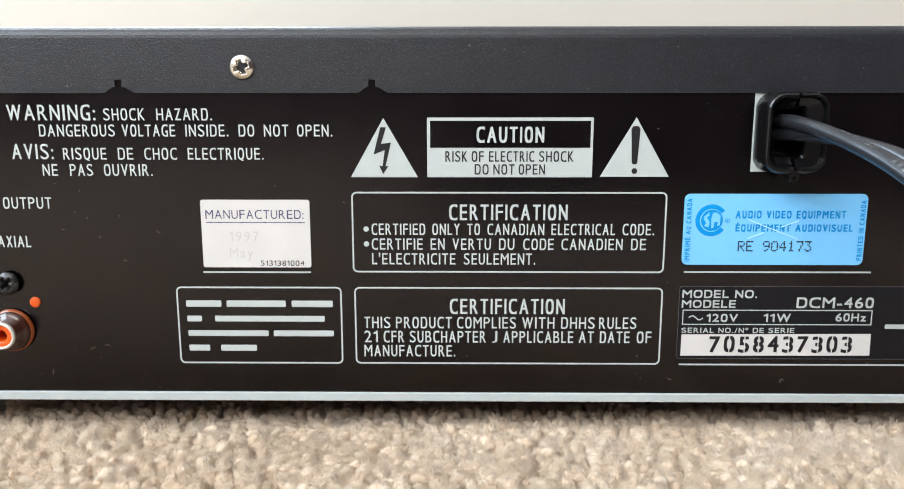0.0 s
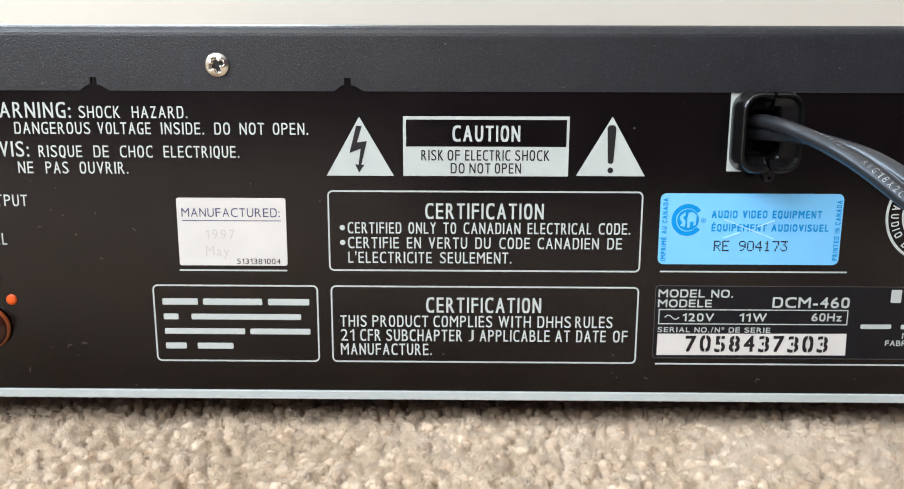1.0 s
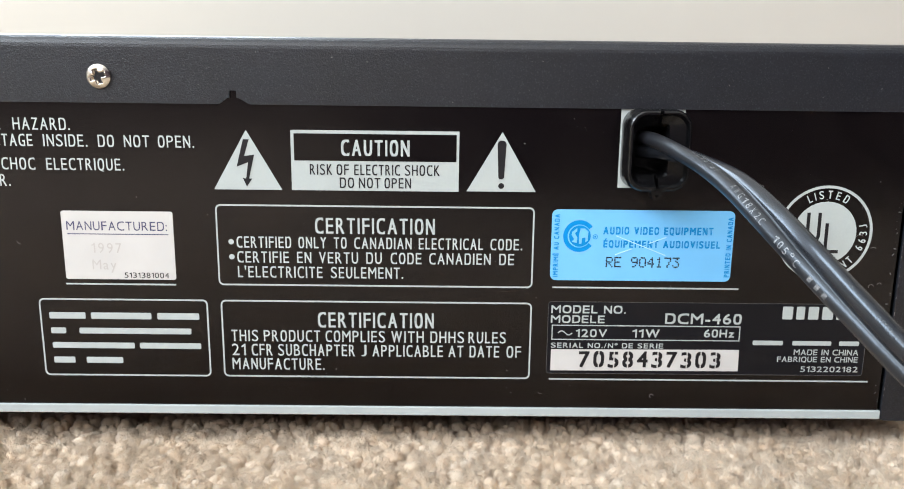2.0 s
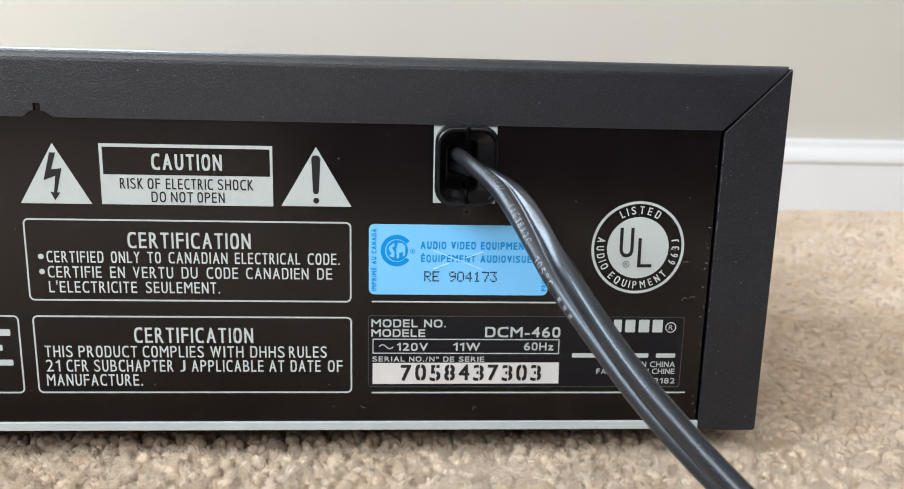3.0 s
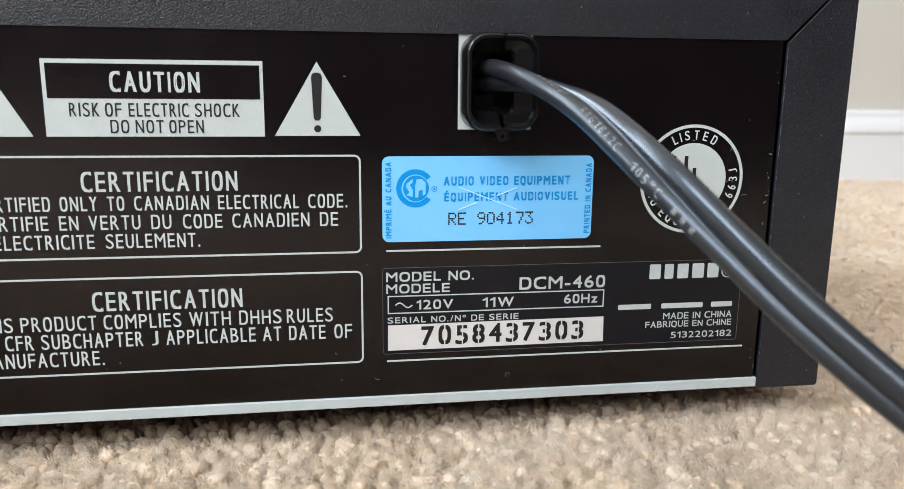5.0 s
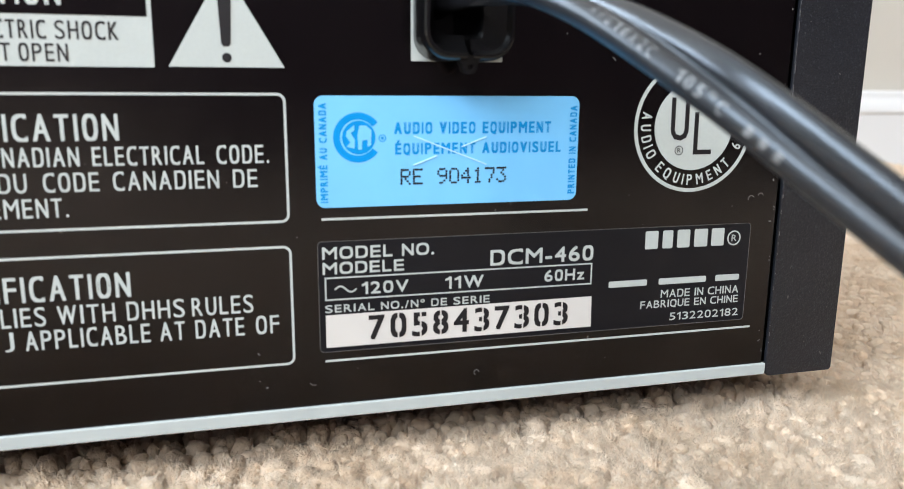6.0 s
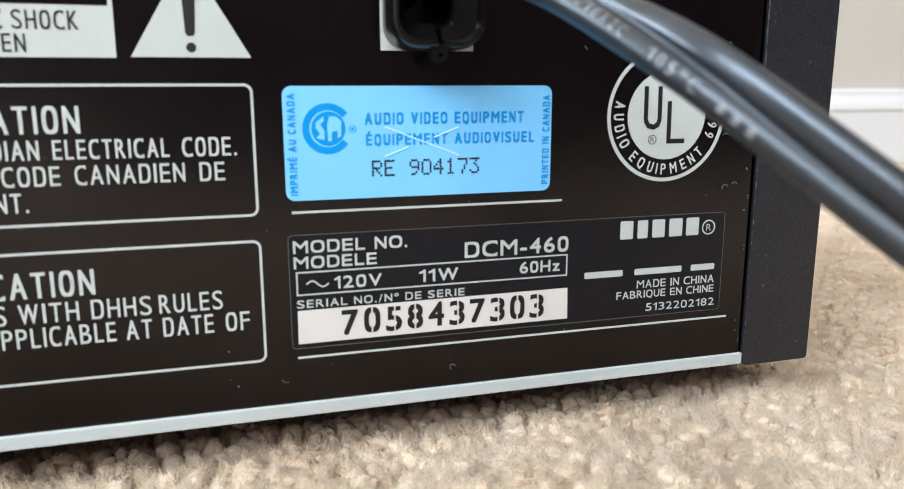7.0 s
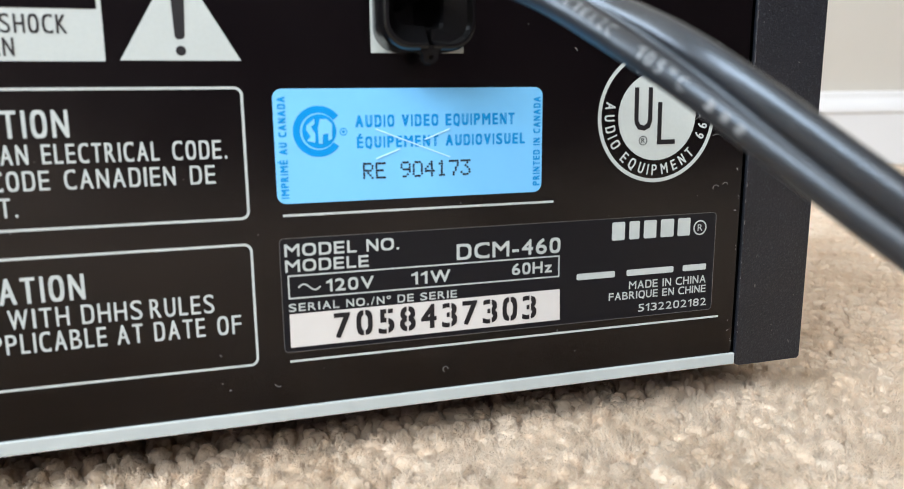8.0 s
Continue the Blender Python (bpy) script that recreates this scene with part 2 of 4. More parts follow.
def letter_shape(ch):
    """A letter with its width and height brought to 0..1 and capitals 1 high, round letters squared a little as in a printer's gothic."""
    if ch not in LETTERS:
        if ch == "1":
            # a stem with a short flag
            co = np.array([(0.62, 0), (1, 0), (1, 1), (0.66, 1), (0.62, 0.78), (0.0, 0.70), (0.0, 0.82), (0.45, 0.9)], float)
            LETTERS[ch] = (co, [(0, 1, 2, 3, 4), (4, 3, 7, 6, 5)], 0.38)
            return LETTERS[ch]
        co, faces = glyphs(ch)
        natural = float(np.ptp(co[:, 0])) / CAP
        u, v = (co[:, 0] - co[:, 0].min()) / np.ptp(co[:, 0]), co[:, 1] / CAP
        if ch == "J":
            v = (v - v.min()) / np.ptp(v)
        if ch in "COQG0D":
            left = 0.0 if ch == "D" else 0.5
            a, b = (u - left) / (1 - left), (v - 0.5) / 0.5
            r = np.hypot(a, b) + 1e-9
            k = (np.abs(a / r) ** 2.7 + np.abs(b / r) ** 2.7) ** (-1 / 2.7)
            inside = (r < 1.06) if ch == "Q" else (r < 9)
            k = np.where(inside, k, 1.0)
            u, v = left + a * k * (1 - left), 0.5 + b * k * 0.5
            u, v = np.clip(u, 0, 1), np.clip(v, -0.2 if ch == "Q" else -0.01, 1.01)
        if ch == "Q":
            v = np.where(v < -0.02, v * 0.5, v)
        LETTERS[ch] = (np.stack([u, v], 1), faces, natural)
    return LETTERS[ch]


# widths of letters as parts of the height of a capital: a narrow gothic and a wide grotesque
GOTHIC = dict(zip("ABCDEFGHIJKLMNOPQRSTUVWXYZ", (0.64, 0.58, 0.56, 0.57, 0.50, 0.48, 0.57, 0.58, 0.14, 0.40, 0.58, 0.46, 0.74, 0.60, 0.57, 0.55, 0.57, 0.57, 0.55, 0.54, 0.57, 0.60, 0.88, 0.58, 0.58, 0.50)))
GROTESK = dict(zip("ABCDEFGHIJKLMNOPQRSTUVWXYZ", (0.76, 0.68, 0.74, 0.71, 0.61, 0.57, 0.75, 0.69, 0.16, 0.50, 0.70, 0.55, 0.84, 0.70, 0.78, 0.64, 0.78, 0.69, 0.66, 0.64, 0.69, 0.72, 1.02, 0.70, 0.70, 0.62)))
for face in (GOTHIC, GROTESK):
    face.update({".": 0.15, ":": 0.15, "'": 0.13, "-": 0.34, "/": 0.34, "1": 0.33, "z": 0.50, "\u00ba": 0.40, "a": 0.52, "y": 0.55, "\u00c9": face["E"], "\u00b0": 0.3})
    face.update({d: 0.56 for d in "023456789"})


def inked(ch, wide, h, stroke):
    """One letter that wide and high with strokes of that thickness: laid four times over itself, moved a little each way, 4 microns apart."""
    co, faces, natural = letter_shape(ch)
    bx = max((stroke * h - STEM * wide / natural) / (2 * max(1 - STEM / natural, 0.3)), 0.0) if natural > 0.2 else 0.0
    bz = max((stroke - 0.13) * h / 2, 0.0)
    bx = min(bx, STEM * wide / natural / 1.7)
    u, v = bx + co[:, 0] * (wide - 2 * bx), bz + co[:, 1] * (h - 2 * bz)
    if bx + bz <= 1e-6:
        return u, v, np.zeros(len(u)), list(faces)
    n, moves = len(u), ((-1, -1), (1, -1), (-1, 1), (1, 1))
    return (np.concatenate([u + a * bx for a, b in moves]), np.concatenate([v + b * bz for a, b in moves]),
            np.repeat(np.arange(4) * 4e-6, n), [tuple(i + k * n for i in f) for k in range(4) for f in faces])


def lettering(text, x0, x1, z0, h, mat, parent, y, face=GOTHIC, stroke=0.14, gap=0.17, space=0.42, up=False, name="lettering", label=""):
    """A printed line from x0 to x1 on the baseline z0 with capitals h high, in millimetres; up: it reads upwards, from z = x0 to x1, on the baseline x = z0."""
    run, places = 0.0, []
    for ch in text:
        if ch == " ":
            run += space
            continue
        places.append((ch, run, face[ch]))
        run += face[ch] + gap
    scale = (x1 - x0) / (run - gap)
    us, vs, lifts, faces, n = [], [], [], [], 0
    for ch, at, wide in places:
        u, v, lift, f = inked(ch, wide * scale, h, stroke)
        us.append(u + x0 + at * scale)
        vs.append(v)
        lifts.append(lift)
        faces += [tuple(i + n for i in q) for q in f]
        n += len(u)
    u, v, lift = np.concatenate(us), np.concatenate(vs), np.concatenate(lifts)
    if up:
        place = np.stack([(z0 - v) * MM, y - lift, u * MM], 1)
    else:
        place = np.stack([u * MM, y - lift, (v + z0) * MM], 1)
    me = bpy.data.meshes.new(name)
    me.from_pydata(place.tolist(), [], faces)
    me.materials.append(mat)
    ob = new(name, me)
    ob.parent = parent
    return tagged(ob, label)


def bars(spans, z0, z1, mat, parent, y, name="plain_bar"):
    """Words that stay unwritten, each as one plain bar."""
    for a, b in spans:
        part(name, slab(bmesh.new(), [(x * MM, z * MM) for x, z in rounded(a, b, z0, z1, min(0.3, (z1 - z0) / 3), 2)], y, y + 0.00004), mat, parent)


def thing(name, label, category, at=(0, 0, 0), group=""):
    e = new(name)
    e.location = at
    return tagged(e, label, category, group)


# ---- room ----
def wall_block(name, spans, label, mat=None):
    bm = bmesh.new()
    for s in spans:
        box(bm, *s)
    return tagged(new(name, mesh_from(bm, name, mat or WALL)), label, "wall", kind="structure")


TH = 0.12
NX0, NX1, NZ0, NZ1 = WINDOWS["north"]
wall_block("wall_north", [(WEST - TH, NX0, NORTH, NORTH + TH, FLOOR, CEIL), (NX1, EAST + TH, NORTH, NORTH + TH, FLOOR, CEIL),
                          (NX0, NX1, NORTH, NORTH + TH, FLOOR, NZ0), (NX0, NX1, NORTH, NORTH + TH, NZ1, CEIL)], "plain cream painted wall above the white baseboard")
WY0, WY1, WZ0, WZ1 = WINDOWS["west"]
SX0, SX1, SZ0, SZ1 = WINDOWS["south"]
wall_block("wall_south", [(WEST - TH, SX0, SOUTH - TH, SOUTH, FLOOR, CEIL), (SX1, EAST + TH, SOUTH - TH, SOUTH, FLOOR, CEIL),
                          (SX0, SX1, SOUTH - TH, SOUTH, FLOOR, SZ0), (SX0, SX1, SOUTH - TH, SOUTH, SZ1, CEIL)], "unseen wall with a window opening, darkened for the panel's reflections", DARK_WALL)
# added out of view, dark and low, so the panel and cord mirror darkness
wall_block("reflection_wall", [(-0.05, EAST, -0.72, -0.62, FLOOR, 0.36)], "unseen low wall added to darken the rear panel's reflections", DARK_WALL)
wall_block("wall_east", [(EAST, EAST + TH, SOUTH, NORTH, FLOOR, CEIL)], "unseen wall closing the room, darkened for the panel's reflections", DARK_WALL)
wall_block("wall_west", [(WEST - TH, WEST, SOUTH, WY0, FLOOR, CEIL), (WEST - TH, WEST, WY1, NORTH, FLOOR, CEIL),
                         (WEST - TH, WEST, WY0, WY1, FLOOR, WZ0), (WEST - TH, WEST, WY0, WY1, WZ1, CEIL)], "plain cream painted wall with a window opening")
tagged(new("ceiling", mesh_from(box(bmesh.new(), WEST - TH, EAST + TH, SOUTH - TH, NORTH + TH, CEIL, CEIL + 0.1), "ceiling", CEILING)), "plain white painted ceiling", "ceiling", kind="structure")
tagged(new("floor", mesh_from(box(bmesh.new(), WEST - TH, EAST + TH, SOUTH - TH, NORTH + TH, FLOOR - 0.1, FLOOR), "floor", BACKING)), "beige carpeted floor under the cut pile", "floor", kind="structure")


def window(name, where):
    a0, a1, b0, b1 = WINDOWS[where]
    w = tagged(new(name), "white framed window letting in soft daylight", "window", kind="structure")
    mid = (a0 + a1) / 2
    w.matrix_world = {"west": pose(WEST - 0.03, mid, b0, 0, 0, 90), "south": pose(mid, SOUTH - 0.03, b0), "north": pose(mid, NORTH + 0.03, b0)}[where]
    half, h = (a1 - a0) / 2, b1 - b0
    bm = bmesh.new()
    for x0, x1, z0, z1 in ((-half, -half + 0.05, 0, h), (half - 0.05, half, 0, h), (-half + 0.05, half - 0.05, 0, 0.05), (-half + 0.05, half - 0.05, h - 0.05, h)):
        box(bm, x0, x1, -0.02, 0.02, z0, z1, 0.004)
    part("window_frame", bm, TRIM, w)


window("window_1", "west")
window("window_2", "south")
window("window_3", "north")

# baseboard with a moulded top, run along the north wall
BASE_TOP = 0.064


def baseboard():
    # how far it stands out, and how far below the top
    curve = ((14.0, 24.5), (14.6, 23.6), (15.4, 22.6), (15.8, 21.4), (15.7, 19.8), (15.2, 17.5), (14.4, 15.0), (13.4, 12.5), (12.2, 10.2), (11.2, 8.4), (10.6, 6.6), (10.4, 5.0), (10.3, 3.0), (9.8, 1.4), (8.6, 0.4), (7.0, 0.0))
    profile = [(0.0, FLOOR), (-0.014, FLOOR)] + [(-y / 1000, BASE_TOP - z / 1000) for y, z in curve] + [(0.0, BASE_TOP)]
    bm = bmesh.new()
    ends = [[bm.verts.new((x, NORTH + y, z)) for y, z in profile] for x in (WEST, EAST)]
    n = len(profile)
    for i in range(n):
        bm.faces.new((ends[0][i], ends[0][(i + 1) % n], ends[1][(i + 1) % n], ends[1][i]))
    bm.faces.new(ends[0])
    bm.faces.new(list(reversed(ends[1])))
    return tagged(new("baseboard", mesh_from(bm, "baseboard", TRIM)), "white painted wooden baseboard with a moulded top edge", "baseboard", kind="structure")


baseboard()


# carpet pile: tufts of twisted yarn, each a soft core with loose fibre ends
def carpet_pile():
    rng = np.random.default_rng(7)
    vs, fs, base = [], [], 0

    def tufts(x0, x1, y0, y1, step, top, width):
        xs, ys = np.meshgrid(np.arange(x0, x1, step), np.arange(y0, y1, step))
        xy = np.stack([xs.ravel(), ys.ravel()], 1)
        xy += rng.uniform(-0.42, 0.42, xy.shape) * step
        h = (top - FLOOR) * rng.uniform(0.90, 1.04, len(xy))
        swell = np.array([noise.noise(Vector((x * 28, y * 28, 3.0))) for x, y in xy])
        clump = np.array([noise.noise(Vector((x * 110, y * 110, 9.0))) for x, y in xy])
        h *= 1 + 0.12 * swell + 0.07 * clump
        return xy, h, width

    def add_tubes(xy, h, lean, radii, levels, sides, rough=0.0):
        """Tapering bent tubes, closed by a point."""
        nonlocal base
        n = len(xy)
        ang = np.arange(sides) * 2 * np.pi / sides
        turn = rng.uniform(0, 6.28, n)
        rows = []
        for r, u in zip(radii, levels):
            c = np.concatenate([xy + lean * (u ** 1.6), (FLOOR + h * u - 0.25 * np.linalg.norm(lean, axis=1) * u ** 2)[:, None]], 1)
            a = turn[:, None] + ang[None, :] + u * 2.0
            rr = r[:, None] * (1 + rough * rng.normal(0, 1, (n, sides)))
            ring = np.stack([c[:, 0:1] + rr * np.cos(a), c[:, 1:2] + rr * np.sin(a), np.repeat(c[:, 2:3], sides, 1)], 2)
            rows.append(ring)
        tip = np.concatenate([xy + lean * 1.0, (FLOOR + h * 0.99 - 0.25 * np.linalg.norm(lean, axis=1))[:, None]], 1)[:, None, :]
        allv = np.concatenate(rows + [tip], 1)
        k = allv.shape[1]
        tri = []
        for l in range(len(levels) - 1):
            for i in range(sides):
                j = (i + 1) % sides
                a, b, c, d = l * sides + i, l * sides + j, (l + 1) * sides + j, (l + 1) * sides + i
                tri += [(a, b, c), (a, c, d)]
        l = len(levels) - 1
        for i in range(sides):
            tri.append((l * sides + i, l * sides + (i + 1) % sides, k - 1))
        tri = np.array(tri)
        fs.append((tri[None] + (base + np.arange(n) * k)[:, None, None]).reshape(-1, 3))
        vs.append(allv.reshape(-1, 3))
        base += n * k

    def add_hairs(root, way, radius):
        """Straight fine hairs, each a three-sided spike."""
        nonlocal base
        n = len(root)
        u = np.cross(way, rng.normal(0, 1, (n, 3)))
        u /= np.linalg.norm(u, axis=1)[:, None] + 1e-12
        v = np.cross(way / (np.linalg.norm(way, axis=1)[:, None] + 1e-12), u)
        ring = [root + radius[:, None] * (u * math.cos(a) + v * math.sin(a)) for a in (0.0, 2.094, 4.189)]
        allv = np.stack(ring + [root + way], 1)
        tri = np.array([(0, 1, 3), (1, 2, 3), (2, 0, 3)])
        fs.append((tri[None] + (base + np.arange(n) * 4)[:, None, None]).reshape(-1, 3))
        vs.append(allv.reshape(-1, 3))
        base += n * 4

    # x and y spans, spacing, top and width of the tufts; hairs on each; sides of a core
    fields = [(tufts(-0.155, 0.25, -0.054, 0.008, 0.0031, -0.0028, 0.0032), 112, 7),
              (tufts(-0.155, 0.19, 0.008, 0.035, 0.0034, -0.0050, 0.0026), 20, 5),
              (tufts(0.19, 0.42, 0.008, 0.16, 0.0032, -0.0038, 0.0036), 24, 5),
              (tufts(0.25, 0.42, -0.054, 0.008, 0.0032, -0.0034, 0.0036), 24, 5),
              (tufts(0.19, 0.68, 0.16, NORTH - 0.013, 0.0042, -0.0044, 0.0048), 5, 5),
              (tufts(0.42, 0.66, 0.0, 0.16, 0.0042, -0.0044, 0.0048), 5, 5),
              (tufts(-0.42, 0.44, -0.36, -0.054, 0.0070, -0.0044, 0.0056), 1, 4),
              (tufts(-0.42, -0.155, -0.054, 0.0, 0.0070, -0.0044, 0.0056), 1, 4),
              (tufts(-0.42, -0.25, 0.0, 0.20, 0.0070, -0.0044, 0.0056), 1, 4)]
    for (xy, h, width), hairs, sides in fields:
        n = len(xy)
        drift = np.array([(noise.noise(Vector((x * 90, y * 90, 21.0))), noise.noise(Vector((x * 90, y * 90, 47.0)))) for x, y in xy])
        brush = np.array([(noise.noise(Vector((x * 22, y * 22, 71.0))), noise.noise(Vector((x * 22, y * 22, 83.0)))) for x, y in xy])
        lean = rng.normal(0, 1.0, (n, 2)) * width * 0.4 + drift * width * 1.0 + brush * width * 0.9
        w = width * rng.uniform(0.6, 1.15, n)
        add_tubes(xy, h * 0.88, lean, (w * 0.8, w * 1.0, w * 0.95, w * 0.78, w * 0.58, w * 0.28), (0.0, 0.48, 0.74, 0.87, 0.94, 0.975), sides, 0.16)
        # loose curling fibres all over the tuft's head
        rep = np.repeat(np.arange(n), hairs)
        k = len(rep)
        turn, rise = rng.uniform(0, 6.28, k), rng.uniform(0.02, 1.0, k)
        away = np.stack([np.cos(turn) * np.sqrt(1 - rise ** 2), np.sin(turn) * np.sqrt(1 - rise ** 2), rise], 1)
        hub = np.concatenate([xy + lean * 0.72, (FLOOR + h * 0.69)[:, None]], 1)[rep]
        root = hub + away * np.stack([w[rep], w[rep], h[rep] * 0.2], 1) * 0.72
        lay = np.concatenate([lean, np.zeros((n, 1))], 1)[rep] / width
        way = away * 0.6 + rng.normal(0, 0.55, (k, 3)) + lay * 0.35 + np.array((0, 0, 0.22))
        way *= (rng.uniform(0.35, 0.95, k) * width / (np.linalg.norm(way, axis=1) + 1e-9))[:, None]
        add_hairs(root, way, rng.uniform(0.016, 0.036, k) * width)
    v, f = np.concatenate(vs), np.concatenate(fs)
    me = bpy.data.meshes.new("carpet_pile")
    me.vertices.add(len(v))
    me.vertices.foreach_set("co", v.ravel())
    me.loops.add(f.size)
    me.loops.foreach_set("vertex_index", f.ravel().astype(np.int32))
    me.polygons.add(len(f))
    me.polygons.foreach_set("loop_start", np.arange(0, f.size, 3, dtype=np.int32))
    me.polygons.foreach_set("use_smooth", np.ones(len(f), dtype=bool))
    me.update(calc_edges=True)
    me.materials.append(PILE)
    return tagged(new("carpet_pile", me), "thick beige cut-pile carpet with soft frayed tufts", "carpet", kind="stuff")


carpet_pile()

# ---- disc player, seen from its rear ----
player = thing("disc_player", "black metal disc player on carpet, rear panel and cord showing", "disc player", (-0.03, 0.0, FLOOR))
player_shift = Matrix.Translation((0.03, 0.0, -FLOOR))


def on_player(ob):
    """Parts are written in world places; their parent stands at the player's base."""
    ob.matrix_parent_inverse = player_shift
    return ob


LEFT, RIGHT, TOP, BACK = -0.2447, 0.1897, 0.1168, 0.375
IN_L, IN_R, FLANGE_Z, BOTTOM = -0.2262, 0.1708, 0.0980, 0.0038

HOLE = (0.0900, 0.0990, 0.0800, 0.0935)
PANEL_BM = bmesh.new()
for px0, px1, pz0, pz1 in ((IN_L - 0.004, HOLE[0], BOTTOM + 0.0005, 0.1140), (HOLE[1], IN_R - 0.0006, BOTTOM + 0.0005, 0.1140), (HOLE[0], HOLE[1], BOTTOM + 0.0005, HOLE[2]), (HOLE[0], HOLE[1], HOLE[3], 0.1140)):
    box(PANEL_BM, px0, px1, 0.0, 0.001, pz0, pz1)
rear = on_player(part("rear_panel", PANEL_BM, PANEL, player, "satin black sheet-steel rear panel"))


def top_cover():
    """The top flange with its two notches, bent over into the top sheet; its ends are mitred."""
    eps = 0.02
    cols = [(IN_L / MM, 0)]
    for c in (-97.5, -24.2):
        cols += [(c - 4.0, 0), (c - 1.9, 1.6), (c - 1.0, 1.75), (c - 1.0 + eps, 3.8), (c + 1.0 - eps, 3.8), (c + 1.0, 1.75), (c + 1.9, 1.6), (c + 4.6, 0)]
    cols += [(IN_R / MM - 0.3, 0)]
    r = 0.0034
    rows = [("bottom", None, None), (None, -0.0006, 0.1030), (None, -0.0006, TOP - r)]
    for i in range(1, 7):
        a = radians(90 * i / 6)
        rows.append((None, -0.0006 + r * (1 - math.cos(a)), TOP - r + r * math.sin(a)))
    rows.append((None, BACK, TOP))
    bm = bmesh.new()
    grid = []
    for tag, y, z in rows:
        line = []
        for i, (x, lift) in enumerate(cols):
            zz = FLANGE_Z + lift * MM if tag else z
            xx = x * MM
            grow = (zz - FLANGE_Z) / (TOP - FLANGE_Z)
            if i == 0:
                xx = IN_L - grow * (IN_L - LEFT)
            elif i == len(cols) - 1:
                xx = xx + grow * (RIGHT - 0.0001 - xx)
            line.append(bm.verts.new((xx, -0.0006 if tag else y, zz)))
        grid.append(line)
    for a, b in zip(grid, grid[1:]):
        for i in range(len(cols) - 1):
            bm.faces.new((a[i], a[i + 1], b[i + 1], b[i]))
    ob = part("top_cover", bm, COVER, player, "textured black painted steel cover with mitred corners")
    solid = ob.modifiers.new("sheet", "SOLIDIFY")
    solid.thickness, solid.offset = 0.0009, -1.0
    return on_player(ob)


top_cover()


def side_cover(inner, outer, name):
    s = 1 if outer > inner else -1
    gap = 0.0004 * s
    arc = [(inner + gap + s * (0.0014 - 0.0014 * math.cos(radians(a))), BOTTOM + 0.0014 - 0.0014 * math.sin(radians(a))) for a in (0, 30, 60, 90)]
    outline = [(inner + gap, FLANGE_Z - 0.0006), *arc, (outer - s * 0.0006, BOTTOM), (outer, BOTTOM + 0.0006), (outer, TOP - 0.0012), (outer - s * 0.0004, TOP - 0.0008)]
    if s < 0:
        outline.reverse()
    bm = slab(bmesh.new(), outline, -0.0006, 0.0003, 0.00028)
    box(bm, min(outer, outer - s * 0.0009), max(outer, outer - s * 0.0009), 0.0002, BACK, BOTTOM, TOP - 0.0009)
    on_player(part(name, bm, COVER, player))


side_cover(IN_R, RIGHT, "side_cover")
side_cover(IN_L, LEFT, "side_cover")
on_player(part("base_lip", box(bmesh.new(), IN_L, IN_R + 0.0002, -0.0007, 0.0004, 0.0044, 0.0071, 0.0002), LIP, player, "pale grey painted bottom lip"))
on_player(part("base_plate", box(bmesh.new(), LEFT + 0.002, RIGHT - 0.002, 0.0012, BACK, BOTTOM, BOTTOM + 0.001), BLACK_STEEL, player))
on_player(part("front_panel", box(bmesh.new(), LEFT, RIGHT, BACK, BACK + 0.02, BOTTOM, TOP, 0.002), PANEL, player))
for fx in (LEFT + 0.05, RIGHT - 0.05):
    for fy in (0.06, 0.32):
        on_player(part("foot", lathe(bmesh.new(), 0, 0, [(0, 0), (0.011, 0), (0.012, 0.002), (0.013, BOTTOM - FLOOR), (0, BOTTOM - FLOOR)], 24), RUBBER, player)).matrix_basis = Matrix.Translation((fx, fy, FLOOR)) @ pose(0, 0, 0, 90)


def screw(name, cx, cz, r, y0, mat, dome, parent, label, turn=20):
    """A domed head with a crosswise recess."""
    bm = bmesh.new()
    n, m = 56, 16
    rings = []
    for k in range(m + 1):
        u = k / m
        ring = []
        for i in range(n):
            a = 2 * math.pi * i / n
            x, z = r * u * math.cos(a), r * u * math.sin(a)
            c, s = math.cos(radians(turn)), math.sin(radians(turn))
            p, q = abs(x * c + z * s), abs(-x * s + z * c)
            deep = 0.0
            if max(p, q) < r * 0.62 and min(p, q) < r * 0.2 or p + q < r * 0.42:
                deep = 1.1 * r * (1 - max(p, q) / (r * 0.72))
            ring.append(bm.verts.new((cx + x, y0 - dome * (1 - u ** 3) - 0.0004 + max(deep, 0), cz + z)))
        rings.append(ring)
    rings.append([bm.verts.new((cx + r * math.cos(2 * math.pi * i / n), y0, cz + r * math.sin(2 * math.pi * i / n))) for i in range(n)])
    for a, b in zip(rings, rings[1:]):
        for i in range(n):
            j = (i + 1) % n
            if a is rings[0]:
                continue
            bm.faces.new((a[i], a[j], b[j], b[i]))
    bm.faces.new(rings[1])
    bmesh.ops.delete(bm, geom=rings[0], context="VERTS")
    return on_player(part(name, bm, mat, parent, label, True))


screw("cover_screw", -0.0614, 0.1053, 0.0035, -0.0006, NICKEL, 0.0012, player, "nickel-plated cross-head screw")
screw("jack_screw", -0.1352, 0.0416, 0.0035, -0.0012, BLACK_STEEL, 0.0012, player, "black cross-head screw", 40)


